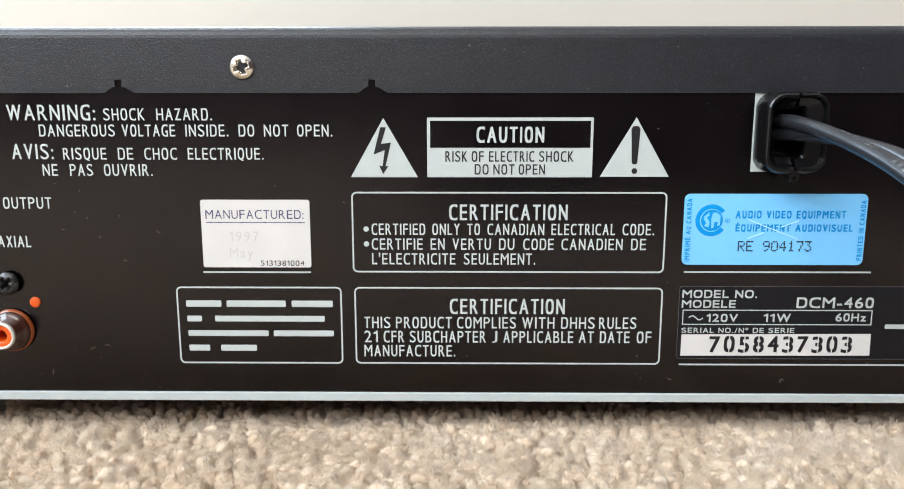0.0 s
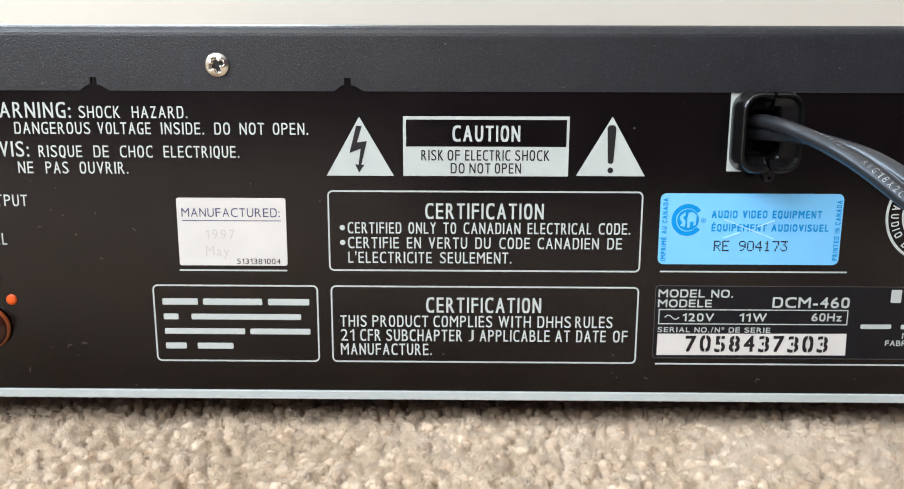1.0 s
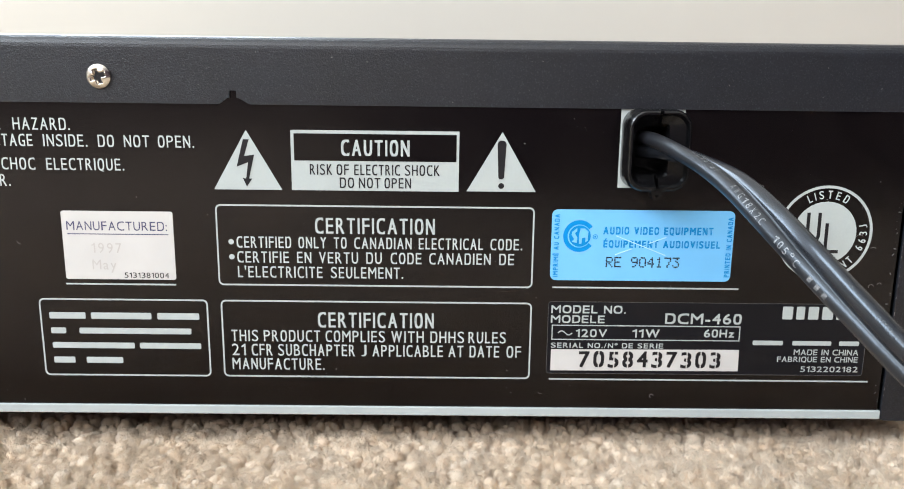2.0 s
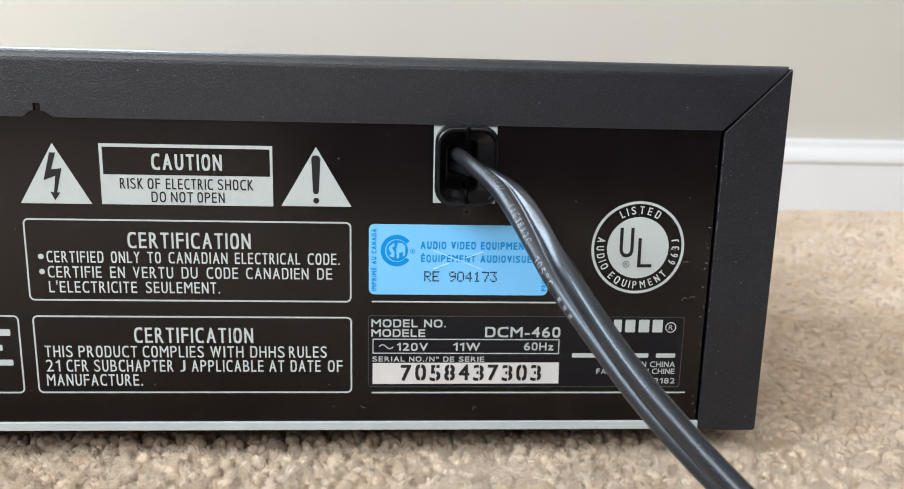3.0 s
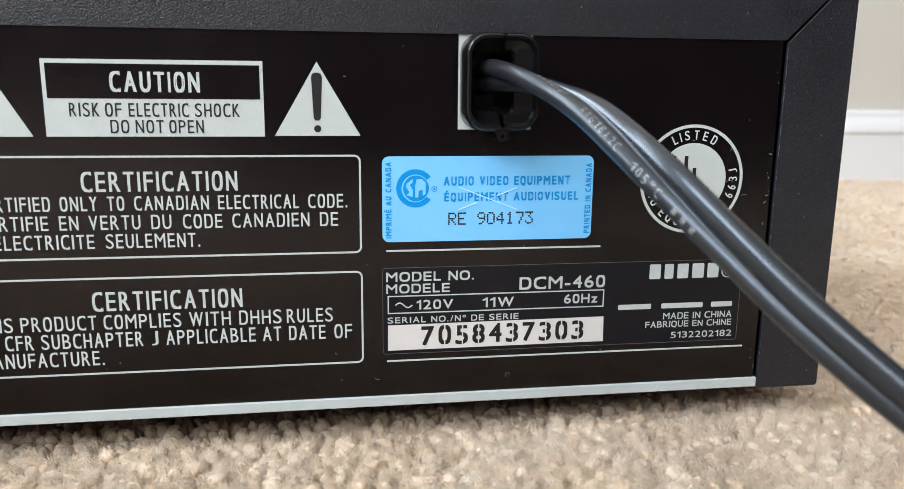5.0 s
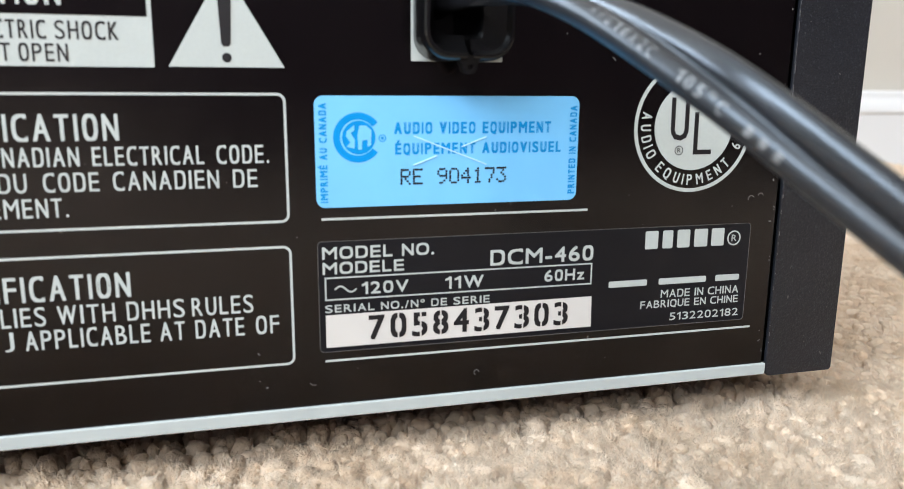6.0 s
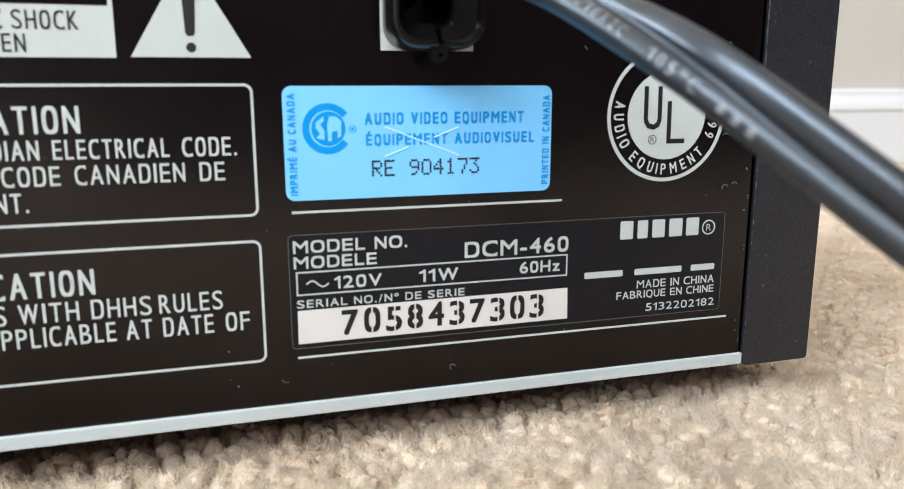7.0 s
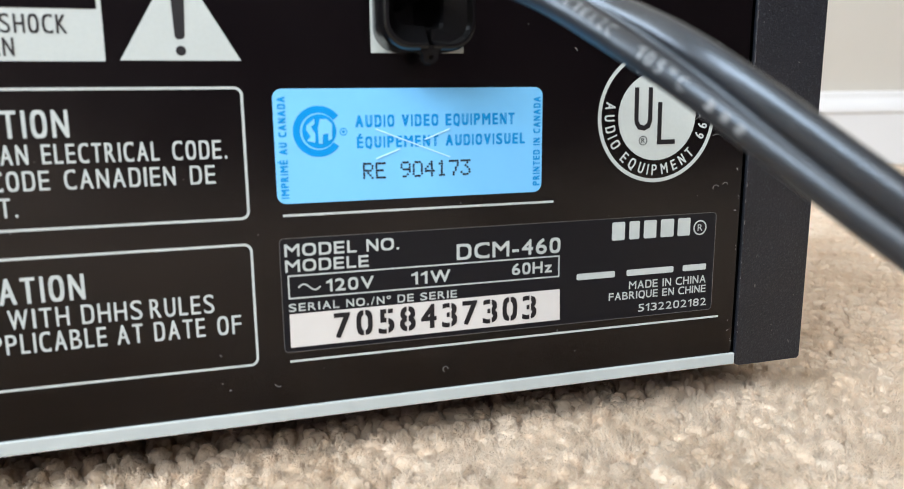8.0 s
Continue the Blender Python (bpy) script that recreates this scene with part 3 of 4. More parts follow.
# coaxial output jack
def jack(cx, cz):
    j = on_player(part("coaxial_jack", lathe(bmesh.new(), cx, cz, [(0.0061, 0.0), (0.0061, -0.0016), (0.0057, -0.0024), (0.0052, -0.0028), (0.0042, -0.0030), (0.0040, -0.0064), (0.0036, -0.0064)]), BROWN_PLASTIC, player, "dark brown and orange coaxial output socket", True))
    part("foot_ring", lathe(bmesh.new(), cx, cz, [(0.0061, -0.0002), (0.0066, -0.0003), (0.0067, -0.0008), (0.0064, -0.0014), (0.0060, -0.0017)]), AMBER, j, "amber plastic rim at the foot", True)
    part("front_ring", lathe(bmesh.new(), cx, cz, [(0.0040, -0.0060), (0.0042, -0.0066), (0.0041, -0.0072), (0.0036, -0.0074), (0.0033, -0.0071), (0.0033, -0.0050)]), RING, j, "ivory metal ring", True)
    part("insulator", lathe(bmesh.new(), cx, cz, [(0.0033, -0.0069), (0.0020, -0.0071), (0.0017, -0.0066), (0.0016, -0.002)]), ORANGE, j, "orange plastic insert", True)
    part("socket_hole", lathe(bmesh.new(), cx, cz, [(0.0016, -0.0022), (0.0, -0.0018)]), RED_DARK, j, "dark red hole", True)


jack(-0.1355, 0.0268)
part("colour_dot", lathe(bmesh.new(), -0.1280, 0.0355, [(0.00168, 0.0), (0.00162, -0.0003), (0.0013, -0.0006), (0.0007, -0.00075), (0, -0.0008)], 24), ORANGE, rear, "orange printed dot")

# printing on the panel
# word, from, to, baseline, height of capitals, in millimetres
PALE_WORDS = [
    ("WARNING:", -131.0, -105.0, 90.2, 4.46), ("AVIS:", -130.6, -118.3, 78.9, 4.44), ("OUTPUT", -134.8, -120.3, 64.2, 3.43), ("COAXIAL", -142.2, -127.6, 52.5, 3.47),
    ("CERTIFICATION", -2.0, 33.1, 60.95, 4.66), ("CERTIFICATION", -1.8, 33.0, 32.2, 4.7), ("MANUFACTURE.", -28.0, -0.1, 18.7, 3.6), ("SHOCK", -102.7, -90.6, 90.2, 3.41),
    ("HAZARD.", -87.2, -71.0, 90.2, 3.41), ("DANGEROUS", -122.0, -99.7, 85.55, 3.41), ("VOLTAGE", -97.6, -82.0, 85.55, 3.41), ("INSIDE.", -79.0, -66.4, 85.55, 3.41),
    ("DO", -63.4, -58.8, 85.55, 3.41), ("NOT", -56.0, -48.8, 85.55, 3.41), ("OPEN.", -46.3, -36.0, 85.55, 3.41), ("RISQUE", -115.5, -102.7, 78.8, 3.41),
    ("DE", -99.3, -94.8, 78.8, 3.41), ("CHOC", -91.5, -81.9, 78.8, 3.41), ("ELECTRIQUE.", -78.7, -56.4, 78.8, 3.41), ("NE", -122.0, -117.5, 74.0, 3.46),
    ("PAS", -113.9, -107.1, 74.0, 3.46), ("OUVRIR.", -103.8, -89.4, 74.0, 3.46), ("CERTIFIED", -25.1, -9.1, 56.5, 3.36), ("ONLY", -7.0, 1.2, 56.5, 3.36),
    ("TO", 3.4, 7.2, 56.5, 3.36), ("CANADIAN", 9.4, 26.3, 56.5, 3.36), ("ELECTRICAL", 28.4, 47.3, 56.5, 3.36), ("CODE.", 49.5, 58.9, 56.5, 3.36),
    ("CERTIFIE", -25.1, -9.9, 52.0, 3.38), ("EN", -7.5, -3.3, 52.0, 3.38), ("VERTU", -1.0, 10.5, 52.0, 3.38), ("DU", 12.9, 17.5, 52.0, 3.38),
    ("CODE", 20.1, 29.2, 52.0, 3.38), ("CANADIEN", 31.5, 49.7, 52.0, 3.38), ("DE", 52.2, 56.6, 52.0, 3.38), ("L'ELECTRICITE", -25.1, -0.1, 47.5, 3.4),
    ("SEULEMENT.", 2.4, 23.8, 47.5, 3.4), ("THIS", -27.9, -19.9, 27.65, 3.55), ("PRODUCT", -18.2, -1.2, 27.65, 3.55), ("COMPLIES", 0.4, 18.3, 27.65, 3.55),
    ("WITH", 20.2, 30.0, 27.65, 3.55), ("DHHS", 32.0, 42.2, 27.65, 3.55), ("RULES", 43.5, 54.8, 27.65, 3.55), ("21", -27.9, -23.8, 23.15, 3.65),
    ("CFR", -22.0, -15.7, 23.15, 3.65), ("SUBCHAPTER", -14.0, 9.2, 23.15, 3.65), ("J", 11.1, 12.7, 23.15, 3.65), ("APPLICABLE", 14.5, 35.8, 23.15, 3.65),
    ("AT", 37.5, 42.0, 23.15, 3.65), ("DATE", 43.9, 52.9, 23.15, 3.65), ("OF", 55.1, 59.5, 23.15, 3.65)
]
BLACK_WORDS = [
    ("RISK", -3.1, 3.4, 78.25, 3.06), ("OF", 4.6, 8.2, 78.25, 3.06), ("ELECTRIC", 9.7, 22.9, 78.25, 3.06), ("SHOCK", 24.3, 34.4, 78.25, 3.06),
    ("DO", 5.5, 9.6, 74.5, 3.0), ("NOT", 11.0, 17.2, 74.5, 3.0), ("OPEN", 18.4, 26.1, 74.5, 3.0)
]
for text, x0, x1, z0, h in PALE_WORDS:
    lettering(text, x0, x1, z0, h, PRINT, rear, INK, stroke=0.135 if h > 4 else 0.122)

for x0, x1, z0, z1, r in ((-30.95, 62.3, 45.0, 69.35, 1.6), (-30.7, 62.4, 16.3, 40.5, 1.6), (-84.8, -34.5, 16.25, 40.5, 1.6)):
    part("printed_frame", frame_line(bmesh.new(), x0 * MM, x1 * MM, z0 * MM, z1 * MM, r * MM, 0.48 * MM, INK, INK / 3), PRINT, rear)
for x0, x1, z in ((-76.1, -43.6, 45.0), (68.3, 123.95, 45.35), (68.3, 166.2, 16.42)):
    part("printed_rule", slab(bmesh.new(), [(x0 * MM, (z - 0.23) * MM), (x1 * MM, (z - 0.23) * MM), (x1 * MM, (z + 0.23) * MM), (x0 * MM, (z + 0.23) * MM)], INK, INK / 3), PRINT, rear)
for z in (58.2, 53.7):
    part("bullet", lathe(bmesh.new(), -26.7 * MM, z * MM, [(0.8 * MM, INK / 3), (0.8 * MM, INK), (0, INK)], 20), PRINT, rear)
# the maker's address, as plain bars
bars([(-82.0, -71.2), (-69.6, -51.6), (-49.8, -37.3)], 34.2, 36.2, PRINT, rear, INK)
bars([(-81.9, -77.4), (-73.4, -39.9)], 29.6, 31.4, PRINT, rear, INK)
bars([(-81.8, -57.2), (-55.6, -37.2)], 25.0, 26.8, PRINT, rear, INK)
bars([(-81.8, -75.4), (-72.0, -61.0)], 20.3, 22.2, PRINT, rear, INK)

# caution box: pale board with a black window and black words
part("caution_field", slab(bmesh.new(), [(x * MM, z * MM) for x, z in ((-8.4, 73.7), (39.9, 73.7), (39.95, 91.05), (-8.4, 91.0))], INK, INK / 3), PRINT, rear)
part("caution_window", slab(bmesh.new(), [(x * MM, z * MM) for x, z in ((-7.5, 82.3), (39.15, 82.3), (39.15, 90.05), (-7.5, 90.05))], INK * 2, INK * 1.2), PANEL, rear)
lettering("CAUTION", 6.0, 25.7, 83.8, 4.56, PRINT, rear, INK * 3, stroke=0.15, label="pale caution heading")
for text, x0, x1, z0, h in BLACK_WORDS:
    lettering(text, x0, x1, z0, h, BLACK_INK, rear, INK * 2, stroke=0.12)


def triangle(ax, az, x0, x1, z0):
    part("warning_triangle", slab(bmesh.new(), [(x0 * MM, z0 * MM), (x1 * MM, z0 * MM), (ax * MM, az * MM)], INK, INK / 3), PRINT, rear)


triangle(-21.1, 90.85, -30.9, -11.15, 73.68)
triangle(52.3, 91.1, 42.2, 62.35, 73.87)
part("lightning_arrow", slab(bmesh.new(), [(x * MM, z * MM) for x, z in ((-22.0, 88.2), (-20.35, 88.2), (-21.85, 83.4), (-18.95, 83.8), (-20.65, 76.9), (-19.75, 76.9), (-21.35, 74.6), (-22.5, 77.1), (-21.5, 76.9), (-20.8, 81.6), (-24.1, 80.3))], INK * 2, INK * 1.2), BLACK_INK, rear)
part("exclamation_bar", slab(bmesh.new(), [(x * MM, z * MM) for x, z in ((51.35, 78.0), (51.7, 77.5), (52.6, 77.5), (53.0, 78.0), (53.5, 87.6), (53.2, 88.3), (52.7, 88.6), (51.7, 88.6), (51.2, 88.3), (50.95, 87.6))], INK * 2, INK * 1.2), BLACK_INK, rear)
part("exclamation_dot", lathe(bmesh.new(), 52.22 * MM, 75.55 * MM, [(0.85 * MM, INK * 1.2), (0.85 * MM, INK * 2), (0, INK * 2)], 20), BLACK_INK, rear)


# stickers
def sticker(name, label, x0, x1, z0, z1, r, mat):
    ob = part(name, slab(bmesh.new(), [(x * MM, z * MM) for x, z in rounded(x0, x1, z0, z1, r, 5)], -0.00012, -0.00001), mat, player, label)
    return on_player(ob)


STICK = -0.00016
made = sticker("date_sticker", "white paper sticker with faded date print", -75.9, -43.4, 46.5, 66.95, 0.7, WHITE_STICKER)
lettering("MANUFACTURED:", -74.5, -45.2, 61.25, 2.64, INDIGO_INK, made, STICK, GROTESK, 0.1)
lettering("1997", -67.6, -58.9, 54.5, 2.93, FADED_INK, made, STICK, GROTESK, 0.13, 0.3)
lettering("May", -67.8, -60.8, 49.5, 2.94, FADED_INK, made, STICK, GROTESK, 0.13, 0.2)
lettering("5131381004", -58.6, -45.5, 47.0, 1.61, BLACK_INK, made, STICK, GROTESK, 0.1)
part("ink_rule", slab(bmesh.new(), [(x * MM, z * MM) for x, z in ((-74.5, 60.0), (-44.9, 60.0), (-44.9, 60.25), (-74.5, 60.25))], STICK, STICK / 2), INDIGO_INK, made)

approval = sticker("approval_sticker", "pale blue sticker with mid-blue print and a pressed cross", 67.4, 121.1, 47.6, 68.9, 1.7, BLUE_STICKER)
lettering("AUDIO VIDEO EQUIPMENT", 82.6, 115.0, 61.6, 2.28, BLUE_INK, approval, STICK, stroke=0.2, space=0.45)
lettering("\u00c9QUIPEMENT AUDIOVISUEL", 82.8, 117.3, 57.65, 2.18, BLUE_INK, approval, STICK, stroke=0.2, space=0.45)
DOTS = {"R": "11110 10001 10001 11110 10100 10010 10001", "E": "11111 10000 10000 11110 10000 10000 11111", "9": "01110 10001 10001 01111 00001 00010 01100", "0": "01110 10001 10001 10001 10001 10001 01110",
        "4": "00010 00110 01010 10010 11111 00010 00010", "1": "00100 01100 00100 00100 00100 00100 01110", "7": "11111 00001 00001 00010 00010 00100 00100", "3": "11111 00010 00100 00010 00001 10001 01110"}


def dot_matrix(text, x0, x1, z0, h, mat, parent, y):
    """A number stamped by a dot printer, in one mesh."""
    bm = bmesh.new()
    pitch = (x1 - x0) / (len(text) * 6 - 1)
    for i, ch in enumerate(text):
        for r, line in enumerate(DOTS.get(ch, "").split()):
            for c, on in enumerate(line):
                if on == "1":
                    px, pz = x0 + (i * 6 + c) * pitch + random.uniform(-0.04, 0.04), z0 + (6 - r) * h / 6.6 + random.uniform(-0.04, 0.04)
                    verts = [bm.verts.new(((px + 0.24 * math.cos(a)) * MM, y, (pz + 0.24 * math.sin(a)) * MM)) for a in [k * math.pi / 4 for k in range(8)]]
                    bm.faces.new(verts)
    return part("lettering", bm, mat, parent)


dot_matrix("RE 904173", 84.0, 105.8, 51.9, 3.0, BLACK_INK, approval, STICK)
lettering("IMPRIM\u00c9 AU CANADA", 48.6, 67.5, 69.65, 1.45, BLUE_INK, approval, STICK, stroke=0.21, up=True)
lettering("PRINTED IN CANADA", 48.95, 67.0, 120.65, 1.5, BLUE_INK, approval, STICK, stroke=0.21, up=True)


def ring_arc(bm, cx, cz, r0, r1, a0, a1, y0, y1, n=40):
    rows = []
    for i in range(n + 1):
        a = radians(a0 + (a1 - a0) * i / n)
        c, s = math.cos(a), math.sin(a)
        rows.append([bm.verts.new((cx + r * c, y, cz + r * s)) for r, y in ((r0, y1), (r0, y0), (r1, y0), (r1, y1))])
    closed = abs(a1 - a0) >= 359.9
    for i in range(n):
        a, b = rows[i], rows[(i + 1) % n if closed else i + 1]
        for k in range(3):
            bm.faces.new((a[k], a[k + 1], b[k + 1], b[k]))
    return bm


def blob(name, cx, cz, r, y0, y1, mat, parent):
    return part(name, lathe(bmesh.new(), cx * MM, cz * MM, [(r * MM, y1), (r * MM, y0), (0, y0)], 36), mat, parent)


# approval mark: open ring with a disc of two plain shapes
part("mark_ring", ring_arc(bmesh.new(), 75.6 * MM, 61.0 * MM, 3.45 * MM, 4.75 * MM, 37, 323, STICK, STICK / 2), BLUE_INK, approval)
blob("mark_disc", 75.75, 61.0, 3.2, STICK, STICK / 2, BLUE_INK, approval)
for shape in (((73.4, 62.2), (74.9, 63.4), (74.9, 62.4), (74.2, 61.9), (75.0, 60.6), (74.9, 58.9), (73.4, 59.3), (74.1, 60.1), (73.3, 61.3)), ((75.6, 58.7), (76.3, 58.7), (76.4, 60.4), (77.4, 60.6), (77.4, 59.2), (78.1, 59.6), (78.2, 62.4), (77.2, 63.3), (75.9, 63.3), (75.5, 61.5))):
    part("mark_shape", slab(bmesh.new(), [(x * MM, z * MM) for x, z in shape], STICK * 1.4, STICK * 1.1), BLUE_STICKER, approval)
part("mark_circle", ring_arc(bmesh.new(), 80.3 * MM, 60.85 * MM, 0.55 * MM, 0.72 * MM, 0, 360, STICK, STICK / 2), BLUE_INK, approval)
blob("mark_dot", 80.3, 60.85, 0.28, STICK, STICK / 2, BLUE_INK, approval)


def crease(x0, z0, x1, z1, wide=0.26):
    d = Vector((x1 - x0, z1 - z0)).normalized()
    n = Vector((-d.y, d.x)) * wide / 2
    part("pressed_crease", slab(bmesh.new(), [(x * MM, z * MM) for x, z in ((x0 + n.x, z0 + n.y), (x0 - n.x, z0 - n.y), (x1 - n.x, z1 - n.y), (x1 + n.x, z1 + n.y))], STICK * 1.8, STICK / 2, 0.00005), CLEAR_EMBOSS, approval)


crease(86.5, 61.2, 101.35, 55.4)
crease(86.45, 55.5, 91.2, 57.3)
crease(96.2, 59.0, 101.3, 60.9)

rating = sticker("rating_sticker", "black film sticker with pale rating print", 67.3, 164.1, 18.3, 41.0, 0.9, BLACK_STICKER)
part("sticker_edge", frame_line(bmesh.new(), 67.3 * MM, 164.1 * MM, 18.3 * MM, 41.0 * MM, 0.9 * MM, 0.09 * MM, STICK, STICK / 2), material("worn_sticker_edge", (0.10, 0.10, 0.10), 0.5), rating)
lettering("MODEL NO.", 68.2, 90.6, 37.4, 2.45, PRINT, rating, STICK, GROTESK, 0.19, 0.15)
lettering("MODELE", 68.2, 84.4, 34.35, 2.4, PRINT, rating, STICK, GROTESK, 0.19, 0.15)
lettering("DCM-460", 102.6, 125.7, 34.35, 3.28, PRINT, rating, STICK, GROTESK, 0.19, 0.15)
lettering("120V", 75.9, 85.3, 29.95, 2.5, PRINT, rating, STICK, GROTESK, 0.19, 0.15)
lettering("11W", 93.0, 101.2, 29.95, 2.6, PRINT, rating, STICK, GROTESK, 0.19, 0.15)
lettering("60Hz", 114.7, 123.8, 30.2, 2.5, PRINT, rating, STICK, GROTESK, 0.19, 0.15)
lettering("SERIAL NO./N\u00ba DE SERIE", 68.5, 102.6, 26.5, 1.6, PRINT, rating, STICK, GROTESK, 0.18, 0.2)
lettering("MADE IN CHINA", 142.5, 162.2, 24.85, 1.79, PRINT, rating, STICK, GROTESK, 0.16, 0.15)
lettering("FABRIQUE EN CHINE", 137.6, 162.3, 22.6, 1.72, PRINT, rating, STICK, GROTESK, 0.16, 0.15)
lettering("5132202182", 145.0, 162.6, 19.45, 1.76, PRINT, rating, STICK, GROTESK, 0.16, 0.15)
bars([(129.7, 138.9), (141.8, 153.6), (156.0, 162.1)], 27.9, 29.3, PRINT, rating, STICK)
bars([(137.9, 141.0), (142.1, 144.6), (145.7, 148.8), (149.9, 153.2), (154.2, 157.4)], 36.1, 40.1, PRINT, rating, STICK, "plain_block")
part("mark_circle", ring_arc(bmesh.new(), 159.95 * MM, 37.7 * MM, 1.4 * MM, 1.7 * MM, 0, 360, STICK, STICK / 2), PRINT, rating)
lettering("R", 159.35, 160.6, 36.95, 1.5, PRINT, rating, STICK, GROTESK)
part("printed_frame", frame_line(bmesh.new(), 68.55 * MM, 125.6 * MM, 29.0 * MM, 33.75 * MM, 0.05 * MM, 0.3 * MM, STICK, STICK / 2, 1), PRINT, rating)
part("serial_field", slab(bmesh.new(), [(x * MM, z * MM) for x, z in ((68.55, 19.25), (125.9, 19.45), (125.75, 26.3), (68.6, 26.0))], STICK, STICK / 2), WHITE_STICKER, rating, "white serial number field")
def stencilled(ob, middle, gap):
    """Splits a printed digit down its middle, as a stencil's bridges do."""
    halves = bmesh.new()
    for way in (-1, 1):
        bm = bmesh.new()
        bm.from_mesh(ob.data)
        bmesh.ops.bisect_plane(bm, geom=bm.verts[:] + bm.edges[:] + bm.faces[:], plane_co=(middle + way * gap / 2, 0, 0), plane_no=(-way, 0, 0), clear_outer=True)
        half = bpy.data.meshes.new("half")
        bm.to_mesh(half)
        bm.free()
        halves.from_mesh(half)
        bpy.data.meshes.remove(half)
    halves.to_mesh(ob.data)
    halves.free()


for k, digit in enumerate("7058437303"):
    low = 20.35 + (0.0, 0.1, -0.05, 0.05, 0.12, 0.0, 0.1, -0.05, 0.08, 0.0)[k]
    number = lettering(digit, 77.1 + 4.44 * k, 80.4 + 4.44 * k, low, 5.1, BLACK_INK, rating, STICK * 1.4, GROTESK, 0.19)
    if digit in "0583":
        stencilled(number, (78.75 + 4.44 * k + (0.2 if digit in "53" else 0.0)) * MM, 0.34 * MM)


def wave():
    bm = bmesh.new()
    rows = []
    for i in range(25):
        u = i / 24
        x, z = 70.5 + 4.3 * u, 31.2 + 0.62 * math.sin(2 * math.pi * u)
        slope = 0.62 * 2 * math.pi * math.cos(2 * math.pi * u) / 4.3
        n = Vector((-slope, 1)).normalized() * 0.16
        rows.append([bm.verts.new(((x + s * n.x) * MM, y, (z + s * n.y) * MM)) for s, y in ((-1, STICK / 2), (-1, STICK), (1, STICK), (1, STICK / 2))])
    for a, b in zip(rows, rows[1:]):
        for k in range(3):
            bm.faces.new((a[k], a[k + 1], b[k + 1], b[k]))
    return part("wave_sign", bm, PRINT, rating)


wave()

# round listing mark, printed on the panel
LX, LZ = 147.9, 62.6
part("listing_ring", ring_arc(bmesh.new(), LX * MM, LZ * MM, 13.35 * MM, 14.15 * MM, 0, 360, INK, INK / 3, 72), PRINT, rear)
blob("listing_disc", LX, LZ, 9.4, INK, INK / 3, PRINT, rear)


def round_lettering(text, r, a0, a1, h, inward, mat, parent, wide):
    """Letters along a circle from angle a0 to a1 (degrees from the top, clockwise); inward: their tops point to the centre."""
    wides = [0.45 if ch == " " else GROTESK[ch] + 0.2 for ch in text]
    mids = [sum(wides[:i]) + w / 2 for i, w in enumerate(wides)]
    for ch, m in zip(text, mids):
        if ch == " ":
            continue
        a = radians(a0 + (a1 - a0) * (m - mids[0]) / (mids[-1] - mids[0]))
        w = GROTESK[ch] * h * wide
        u, v, lift, faces = inked(ch, w, h, 0.15)
        u = u - w / 2
        if inward:
            u, v = -u, h - v
        # outward direction o, rightward (clockwise) direction c
        o, c = (math.sin(a), math.cos(a)), (math.cos(a), -math.sin(a))
        rr = r + v
        xs = LX + o[0] * rr + c[0] * u
        zs = LZ + o[1] * rr + c[1] * u
        me = bpy.data.meshes.new("letter")
        me.from_pydata(np.stack([xs * MM, INK - lift, zs * MM], 1).tolist(), [], faces)
        me.materials.append(mat)
        ob = new("letter", me)
        ob.parent = parent


round_lettering("LISTED", 10.3, -28, 28, 2.35, False, PRINT, rear, 0.85)
round_lettering("663J", 10.3, 112, 79, 2.3, True, PRINT, rear, 0.85)
round_lettering("AUDIO EQUIPMENT", 10.3, 281, 134, 2.3, True, PRINT, rear, 0.85)
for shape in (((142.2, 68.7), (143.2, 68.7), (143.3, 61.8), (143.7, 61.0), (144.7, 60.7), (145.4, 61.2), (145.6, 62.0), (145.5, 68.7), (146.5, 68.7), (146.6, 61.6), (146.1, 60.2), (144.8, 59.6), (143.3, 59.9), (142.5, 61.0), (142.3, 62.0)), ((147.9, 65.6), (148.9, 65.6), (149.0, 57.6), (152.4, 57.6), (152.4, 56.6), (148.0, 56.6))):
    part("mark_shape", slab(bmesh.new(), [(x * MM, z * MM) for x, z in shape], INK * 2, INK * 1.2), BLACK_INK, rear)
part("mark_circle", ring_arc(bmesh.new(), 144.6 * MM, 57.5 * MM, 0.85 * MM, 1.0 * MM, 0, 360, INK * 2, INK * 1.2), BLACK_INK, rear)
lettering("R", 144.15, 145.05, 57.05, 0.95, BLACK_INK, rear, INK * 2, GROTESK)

# ---- cord and its strain relief ----
part("bare_patch", frame_line(bmesh.new(), 0.0860, 0.1043, 0.0754, 0.0982, 0.0001, 0.0028, INK, INK / 3, 1), PRINT, rear, "pale unpainted square behind the cord bushing")

relief = on_player(part("strain_relief", box(bmesh.new(), HOLE[0], HOLE[1], 0.013, 0.015, HOLE[2], HOLE[3]), NYLON, player, "black nylon cord bushing of two clamped halves"))


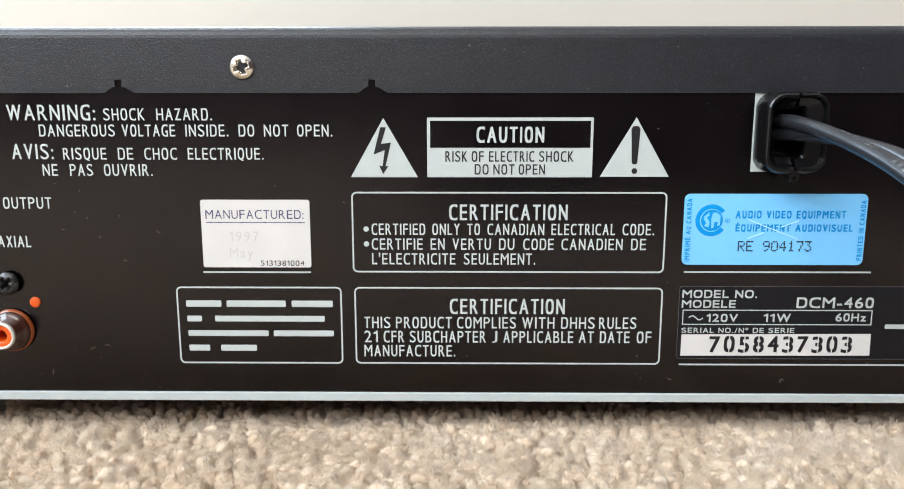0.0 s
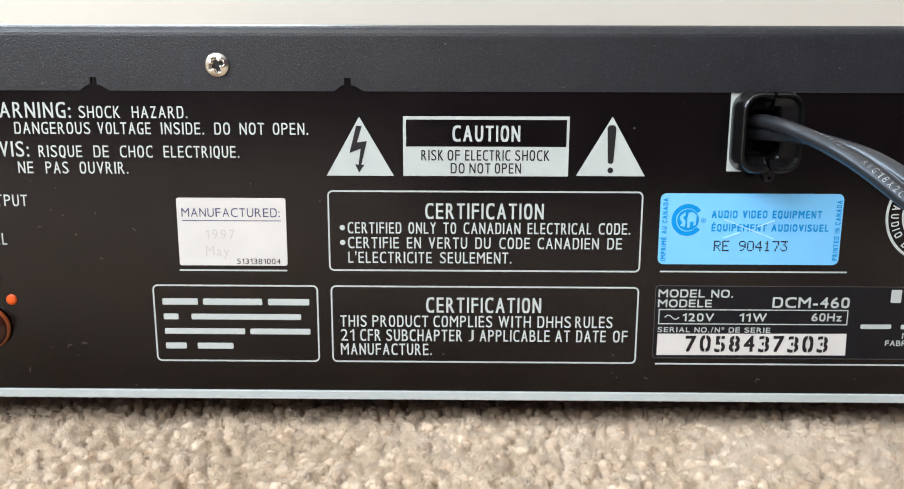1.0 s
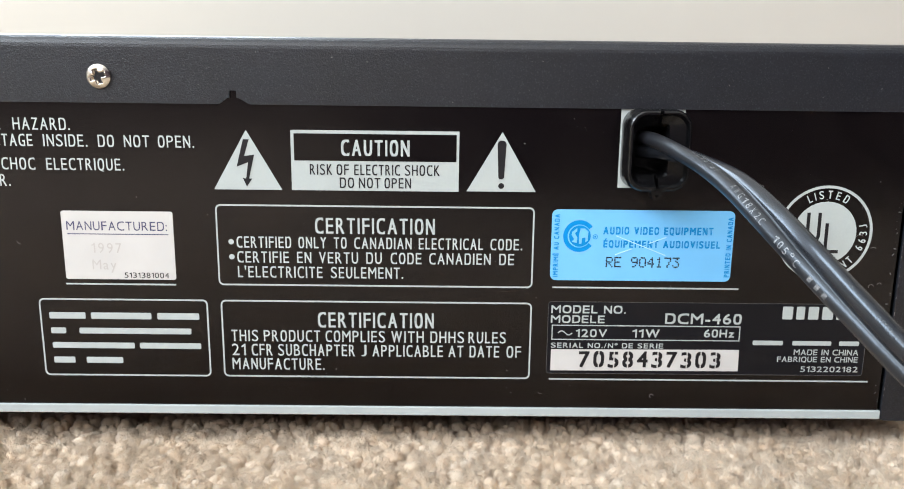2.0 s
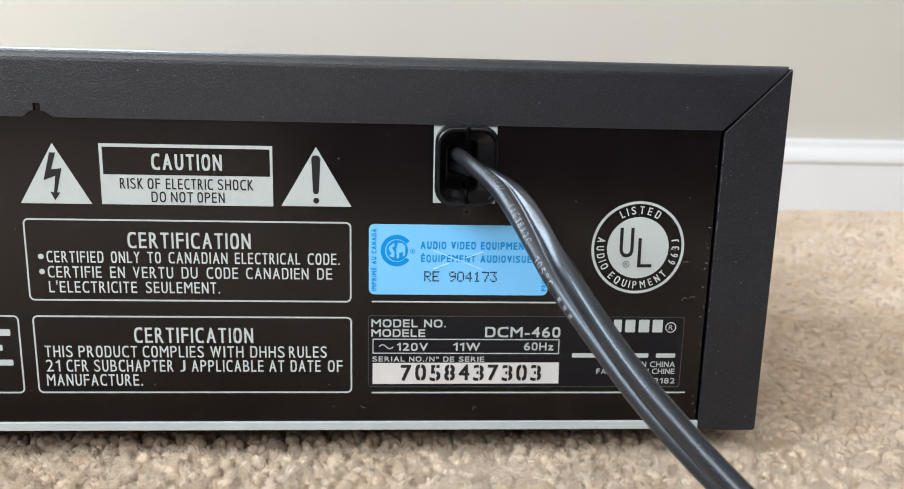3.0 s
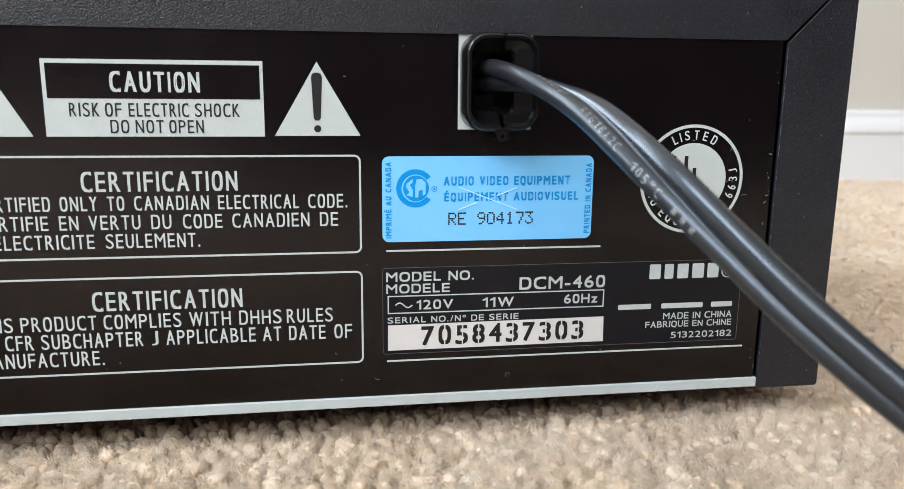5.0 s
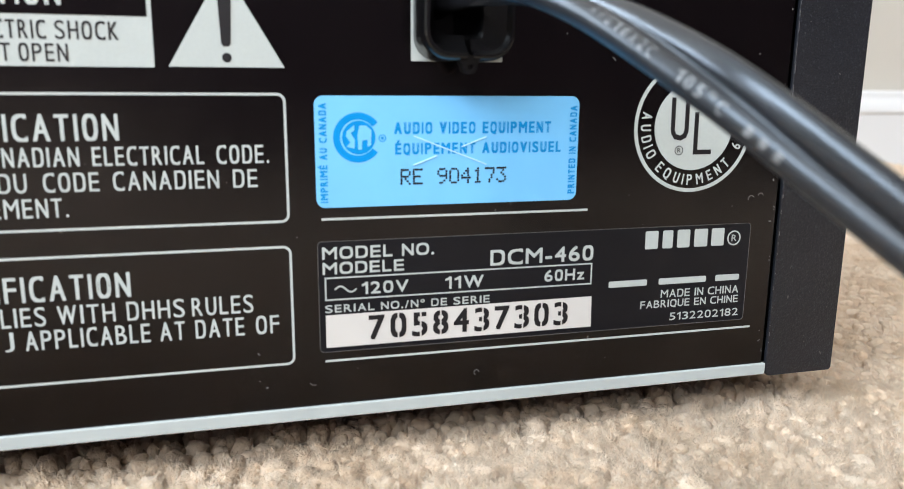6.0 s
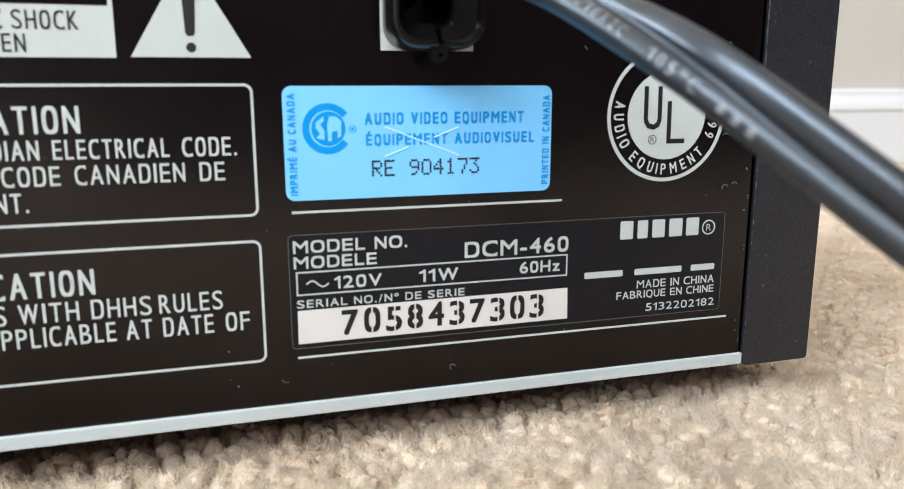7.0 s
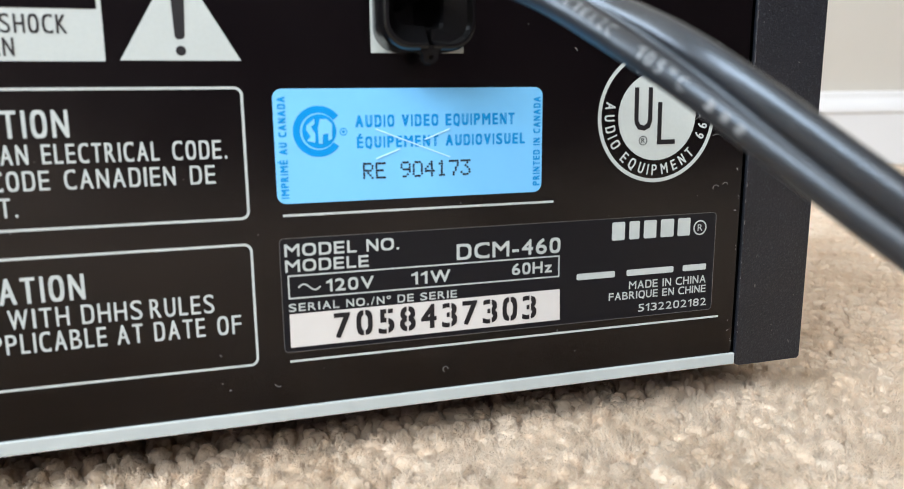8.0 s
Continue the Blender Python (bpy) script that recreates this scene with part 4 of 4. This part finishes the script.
def half_loop(side, cx, cz, w, h, r, y, gap, n=7):
    """Half of a rounded rectangle, from the top over the side to the bottom."""
    s = -1 if side == "left" else 1
    pts = [(cx + s * gap, y, cz + h / 2)]
    for zc, a0 in ((cz + h / 2 - r, 90), (cz - h / 2 + r, 180)):
        for i in range(n + 1):
            a = radians(a0 + 90 * i / n)
            pts.append((cx + s * (w / 2 - r) - s * r * math.cos(a), y, zc + r * math.sin(a)))
    pts.append((cx + s * gap, y, cz - h / 2))
    return pts


def half_shell(side, front):
    bm = bmesh.new()
    cx, cz = 0.0953, 0.0868
    # width, height, corner radius, place along y
    sections = [(0.0177, 0.0228, 0.0046, 0.0), (0.0180, 0.0229, 0.0050, front * 0.35), (0.0180, 0.0228, 0.0050, front * 0.74), (0.0178, 0.0225, 0.0049, front * 0.87), (0.0173, 0.0219, 0.0047, front * 0.96), (0.0167, 0.0212, 0.0045, front)]
    if side == "left":
        # a narrow rim that falls away into the mouth, with a step at its foot
        sections += [(0.0156, 0.0200, 0.0041, front), (0.0147, 0.0188, 0.0037, front * 0.93), (0.0136, 0.0172, 0.0034, front * 0.80), (0.0130, 0.0160, 0.0032, front * 0.74), (0.0124, 0.0136, 0.0030, front * 0.62), (0.0116, 0.0130, 0.0026, front * 0.2), (0.0110, 0.0128, 0.0022, 0.013)]
    else:
        # a rim round a sunken flat face that reaches to the mouth
        sections += [(0.0160, 0.0204, 0.0041, front), (0.0154, 0.0197, 0.0038, front * 0.94), (0.0149, 0.0191, 0.0036, front * 0.80), (0.0062, 0.0150, 0.0012, front * 0.74), (0.0054, 0.0140, 0.0012, front * 0.66), (0.0048, 0.0134, 0.0010, 0.013)]
    loops = [[bm.verts.new(q) for q in half_loop(side, cx, cz, w, h, r, yy, 0.00062)] for w, h, r, yy in sections]
    for a, b in zip(loops, loops[1:]):
        for i in range(len(a) - 1):
            bm.faces.new((a[i], a[i + 1], b[i + 1], b[i]))
    bm.faces.new([l[0] for l in loops])
    bm.faces.new([l[-1] for l in loops])
    return part("half_shell", bm, NYLON, relief)


half_shell("left", -0.0095)
half_shell("right", -0.0088)
# black plates added behind the slots between the halves, for their deep shade
part("slot_backing", box(box(bmesh.new(), 0.0942, 0.0964, -0.0020, -0.0004, 0.0938, 0.0978, 0.0002), 0.0942, 0.0964, -0.0020, -0.0004, 0.0758, 0.0798, 0.0002), NYLON, relief)
TAB = ring_arc(bmesh.new(), 0.0953, 0.0744, 0.0005, 0.0014, 0, 360, -0.0086, -0.0055, 20)
slab(TAB, [(0.0928, 0.0764), (0.0940, 0.0746), (0.0966, 0.0746), (0.0978, 0.0764)], -0.0084, -0.0056)
part("latch_tab", TAB, NYLON, relief)

# the cord's middle in millimetres, and by how many degrees the printed core has turned from the top
CORD_PATH = [(92.6, 6.0, 87.3), (92.6, -1.1, 88.0), (94.3, -10.2, 88.3), (97.9, -20.7, 87.1), (102.3, -31.4, 84.4), (105.1, -42.3, 81.3), (107.8, -54.7, 76.4), (110.8, -67.5, 70.4), (116.2, -79.0, 62.3), (122.9, -89.9, 53.5), (131.5, -100.1, 44.6), (141.2, -110.5, 36.2), (151.0, -121.7, 27.3), (162.4, -134.2, 18.5), (176.8, -148.6, 10.6), (195.6, -165.7, 4.6), (221.4, -187.4, 0.4), (256.3, -215.3, -1.6)]
CORD_TURN = [-8, 4, 34, 66, 88, 109, 130, 157, 180, 191, 200, 212, 215, 210, 200, 188, 174, 160]


def smooth_path(pts, per=10):
    p = [Vector(q) * MM for q in pts]
    p = [2 * p[0] - p[1], *p, 2 * p[-1] - p[-2]]
    out = []
    for i in range(1, len(p) - 2):
        a, b, c, d = p[i - 1:i + 3]
        for k in range(per):
            u = k / per
            out.append(0.5 * (2 * b + (c - a) * u + (2 * a - 5 * b + 4 * c - d) * u * u + (3 * b - 3 * c + d - a) * u ** 3))
    out.append(p[-2])
    return out


PATH = smooth_path(CORD_PATH)
FACING = Vector((-0.30, -0.94, 0.12)).normalized()
LOBE = 2.0 * MM


def cord_frames():
    """Along the cord: the place, the direction to the printed core, and the direction to the outside."""
    turns = [v.x / MM for v in smooth_path([(a, 0, 0) for a in CORD_TURN])]
    out, run = [], 0.0
    for i, p in enumerate(PATH):
        tan = (PATH[min(i + 1, len(PATH) - 1)] - PATH[max(i - 1, 0)]).normalized()
        run += (p - PATH[i - 1]).length if i else 0.0
        upward = (Vector((0, 0, 1)) - tan * tan.z).normalized()
        a = radians(turns[i])
        side = upward * math.cos(a) + tan.cross(upward) * math.sin(a)
        out.append((p, side, side.cross(tan).normalized(), tan, run))
    return out


FRAMES = cord_frames()


def cord():
    bm = bmesh.new()
    shape = []
    for sgn in (1, -1):
        for k in range(61):
            a = radians(-143 + 286 * k / 60) if sgn > 0 else radians(37 + 286 * k / 60)
            c, d, e = math.cos(a), math.sin(a), 1.0 if sgn > 0 else 0.8
            shape.append((sgn * 0.94 * LOBE + LOBE * math.copysign(abs(c) ** e, c), LOBE * math.copysign(abs(d) ** e, d)))
    rings = []
    for p, side, face, tan, run in FRAMES:
        rings.append([bm.verts.new(p + side * a + face * b) for a, b in shape])
    n = len(shape)
    for a, b in zip(rings, rings[1:]):
        for i in range(n):
            f = bm.faces.new((a[i], a[(i + 1) % n], b[(i + 1) % n], b[i]))
            f.material_index = 1 if i < n // 2 else 0
    bm.faces.new(rings[0])
    bm.faces.new(rings[-1])
    ob = on_player(part("power_cord", bm, CORD, player, "dark grey flat twin-core power cord with worn white print", True))
    ob.data.materials.append(CORD_MATT)
    return ob


power = cord()


def on_cord(at, across):
    """The place on the printed core's outer face, at that length along the cord and that far across, in millimetres."""
    i = min(range(len(FRAMES) - 1), key=lambda k: abs(FRAMES[k][4] - at * MM))
    j = i + 1 if FRAMES[i][4] <= at * MM else i
    (p, s0, f0, t0, r0), (q, s1, f1, t1, r1) = FRAMES[j - 1], FRAMES[j]
    u = (at * MM - r0) / (r1 - r0)
    p, side, face = p.lerp(q, u), s0.lerp(s1, u), f0.lerp(f1, u)
    face = face if face.dot(FACING) > 0 else -face
    ang = -across * MM / LOBE + 0.08
    return p + side * LOBE * 0.94 + (face * math.cos(ang) + side * math.sin(ang)) * (LOBE + 0.00009)


def cord_mark(co, faces, at, name, h=1.9, mat=None):
    bm = bmesh.new()
    flat = [bm.verts.new(c) for c in co]
    for f in faces:
        bm.faces.new([flat[i] for i in f])
    bmesh.ops.triangulate(bm, faces=bm.faces)
    for _ in range(3):
        bmesh.ops.subdivide_edges(bm, edges=[e for e in bm.edges if e.calc_length() > 0.16 * CAP], cuts=1)
        bmesh.ops.triangulate(bm, faces=bm.faces)
    left = co[:, 0].min()
    for v in bm.verts:
        v.co = on_cord(at + (v.co.x - left) * h / CAP * 0.95, (v.co.y / CAP - 0.5) * h)
    me = bpy.data.meshes.new(name)
    bm.to_mesh(me)
    bm.free()
    me.materials.append(mat or CORD_PRINT)
    ob = new(name, me)
    ob.parent = power


for text, start, pitch in (("LL95737", 33.6, 1.78), ("AWG18X2C", 52.4, 1.95), ("105\u00b0C", 72.2, 1.85)):
    for k, ch in enumerate(text):
        co, faces, natural = letter_shape(ch)
        co = np.stack([co[:, 0] * 0.72 * CAP, co[:, 1] * CAP, np.zeros(len(co))], 1)
        cord_mark(co, faces, start + pitch * k, "cord_print", 1.55)
DASH = np.array([(x * CAP / 2, z * CAP, 0) for z in (0.1, 0.5, 0.9) for x in (0, 1.5)])
for k in range(3):
    cord_mark(DASH, [(0, 1, 3, 2), (2, 3, 5, 4)], 84.0 + 2.2 * k, "plain_bar", 1.4, CORD_BAR)

# ---- wear on the player ----
# bare metal along the mitred corner
part("worn_edge", slab(bmesh.new(), [(IN_R + 0.00035, FLANGE_Z - 0.0006), (IN_R + 0.00060, FLANGE_Z - 0.0006), (RIGHT - 0.0002, TOP - 0.00115), (RIGHT - 0.0004, TOP - 0.00085)], -0.00066, -0.0005), EDGE, rear, "bright worn metal edge")


def edge_chips():
    """Paint rubbed off here and there along the inner edge of the side flange."""
    rng, bm = random.Random(21), bmesh.new()
    z = 12.0
    while z < 96.0:
        long, wide = rng.uniform(0.3, 1.4) + (3.0 if z > 66 else 0.0) * rng.random(), rng.uniform(0.06, 0.17)
        x = 171.25 + rng.uniform(-0.05, 0.05)
        bm.faces.new([bm.verts.new(((x + u) * MM, -0.00066, (z + v) * MM)) for u, v in ((0, 0), (wide, long * 0.2), (wide * 0.8, long * 0.9), (0.02, long))])
        z += long + rng.uniform(0.2, 5.0) * (0.4 if z > 66 else 1.0)
    return tagged(part("edge_chips", bm, EDGE, rear, "bright nicks along the painted edge"), kind="stuff")


edge_chips()


def specks(bm, count, x0, x1, z0, z1, y, seed, big):
    rng = random.Random(seed)
    for _ in range(count):
        x, z, r, a = rng.uniform(x0, x1), rng.uniform(z0, z1), rng.uniform(0.05, 1.0) ** 2 * big + 0.05, rng.uniform(0, 6.28)
        n = rng.choice((4, 5, 6))
        long = rng.uniform(1.0, 2.6)
        pts = []
        for k in range(n):
            b = 2 * math.pi * k / n
            u, v = r * long * math.cos(b), r * math.sin(b) * rng.uniform(0.6, 1.2)
            pts.append(bm.verts.new(((x + u * math.cos(a) - v * math.sin(a)) * MM, y, (z + u * math.sin(a) + v * math.cos(a)) * MM)))
        bm.faces.new(pts)


DUST = material("pale_grey_dust", (0.14, 0.135, 0.13), 0.8)
DUST_BM = bmesh.new()
for field in ((90, -140, 169, 8, 97, -0.00004, 3, 0.13), (60, -140, 186, 99, 115, -0.00066, 5, 0.14), (20, 172, 188, 6, 92, -0.00066, 9, 0.17), (30, 168.8, 170.0, 10, 96, -0.00004, 11, 0.18)):
    specks(DUST_BM, *field)
tagged(part("dust_specks", DUST_BM, DUST, rear, "pale dust specks and nicks"), kind="stuff")
for x, z, r, a0, a1 in ((158.5, 61, 1.2, 40, 150), (163.6, 46.4, 0.7, 20, 200), (166.0, 47.0, 0.6, 10, 170), (163.0, 57.0, 1.4, 60, 130), (100.0, 11.2, 0.5, 0, 250), (66.0, 12.5, 0.9, 200, 290), (-122.4, 12.9, 2.2, 150, 195),
                        (-111.4, 20.6, 0.6, 30, 200), (-107.0, 21.3, 0.7, 10, 150), (-88.0, 58.4, 1.5, 200, 260), (-117.5, 59.6, 1.6, 250, 290), (-99.4, 49.4, 0.9, 230, 300), (159.0, 70.0, 0.8, 100, 190), (128.0, 76.0, 0.6, 0, 90)):
    part("scratch", ring_arc(bmesh.new(), x * MM, z * MM, r * MM, (r + 0.12) * MM, a0, a1, -0.00004, -0.00001, 10), DUST, rear)
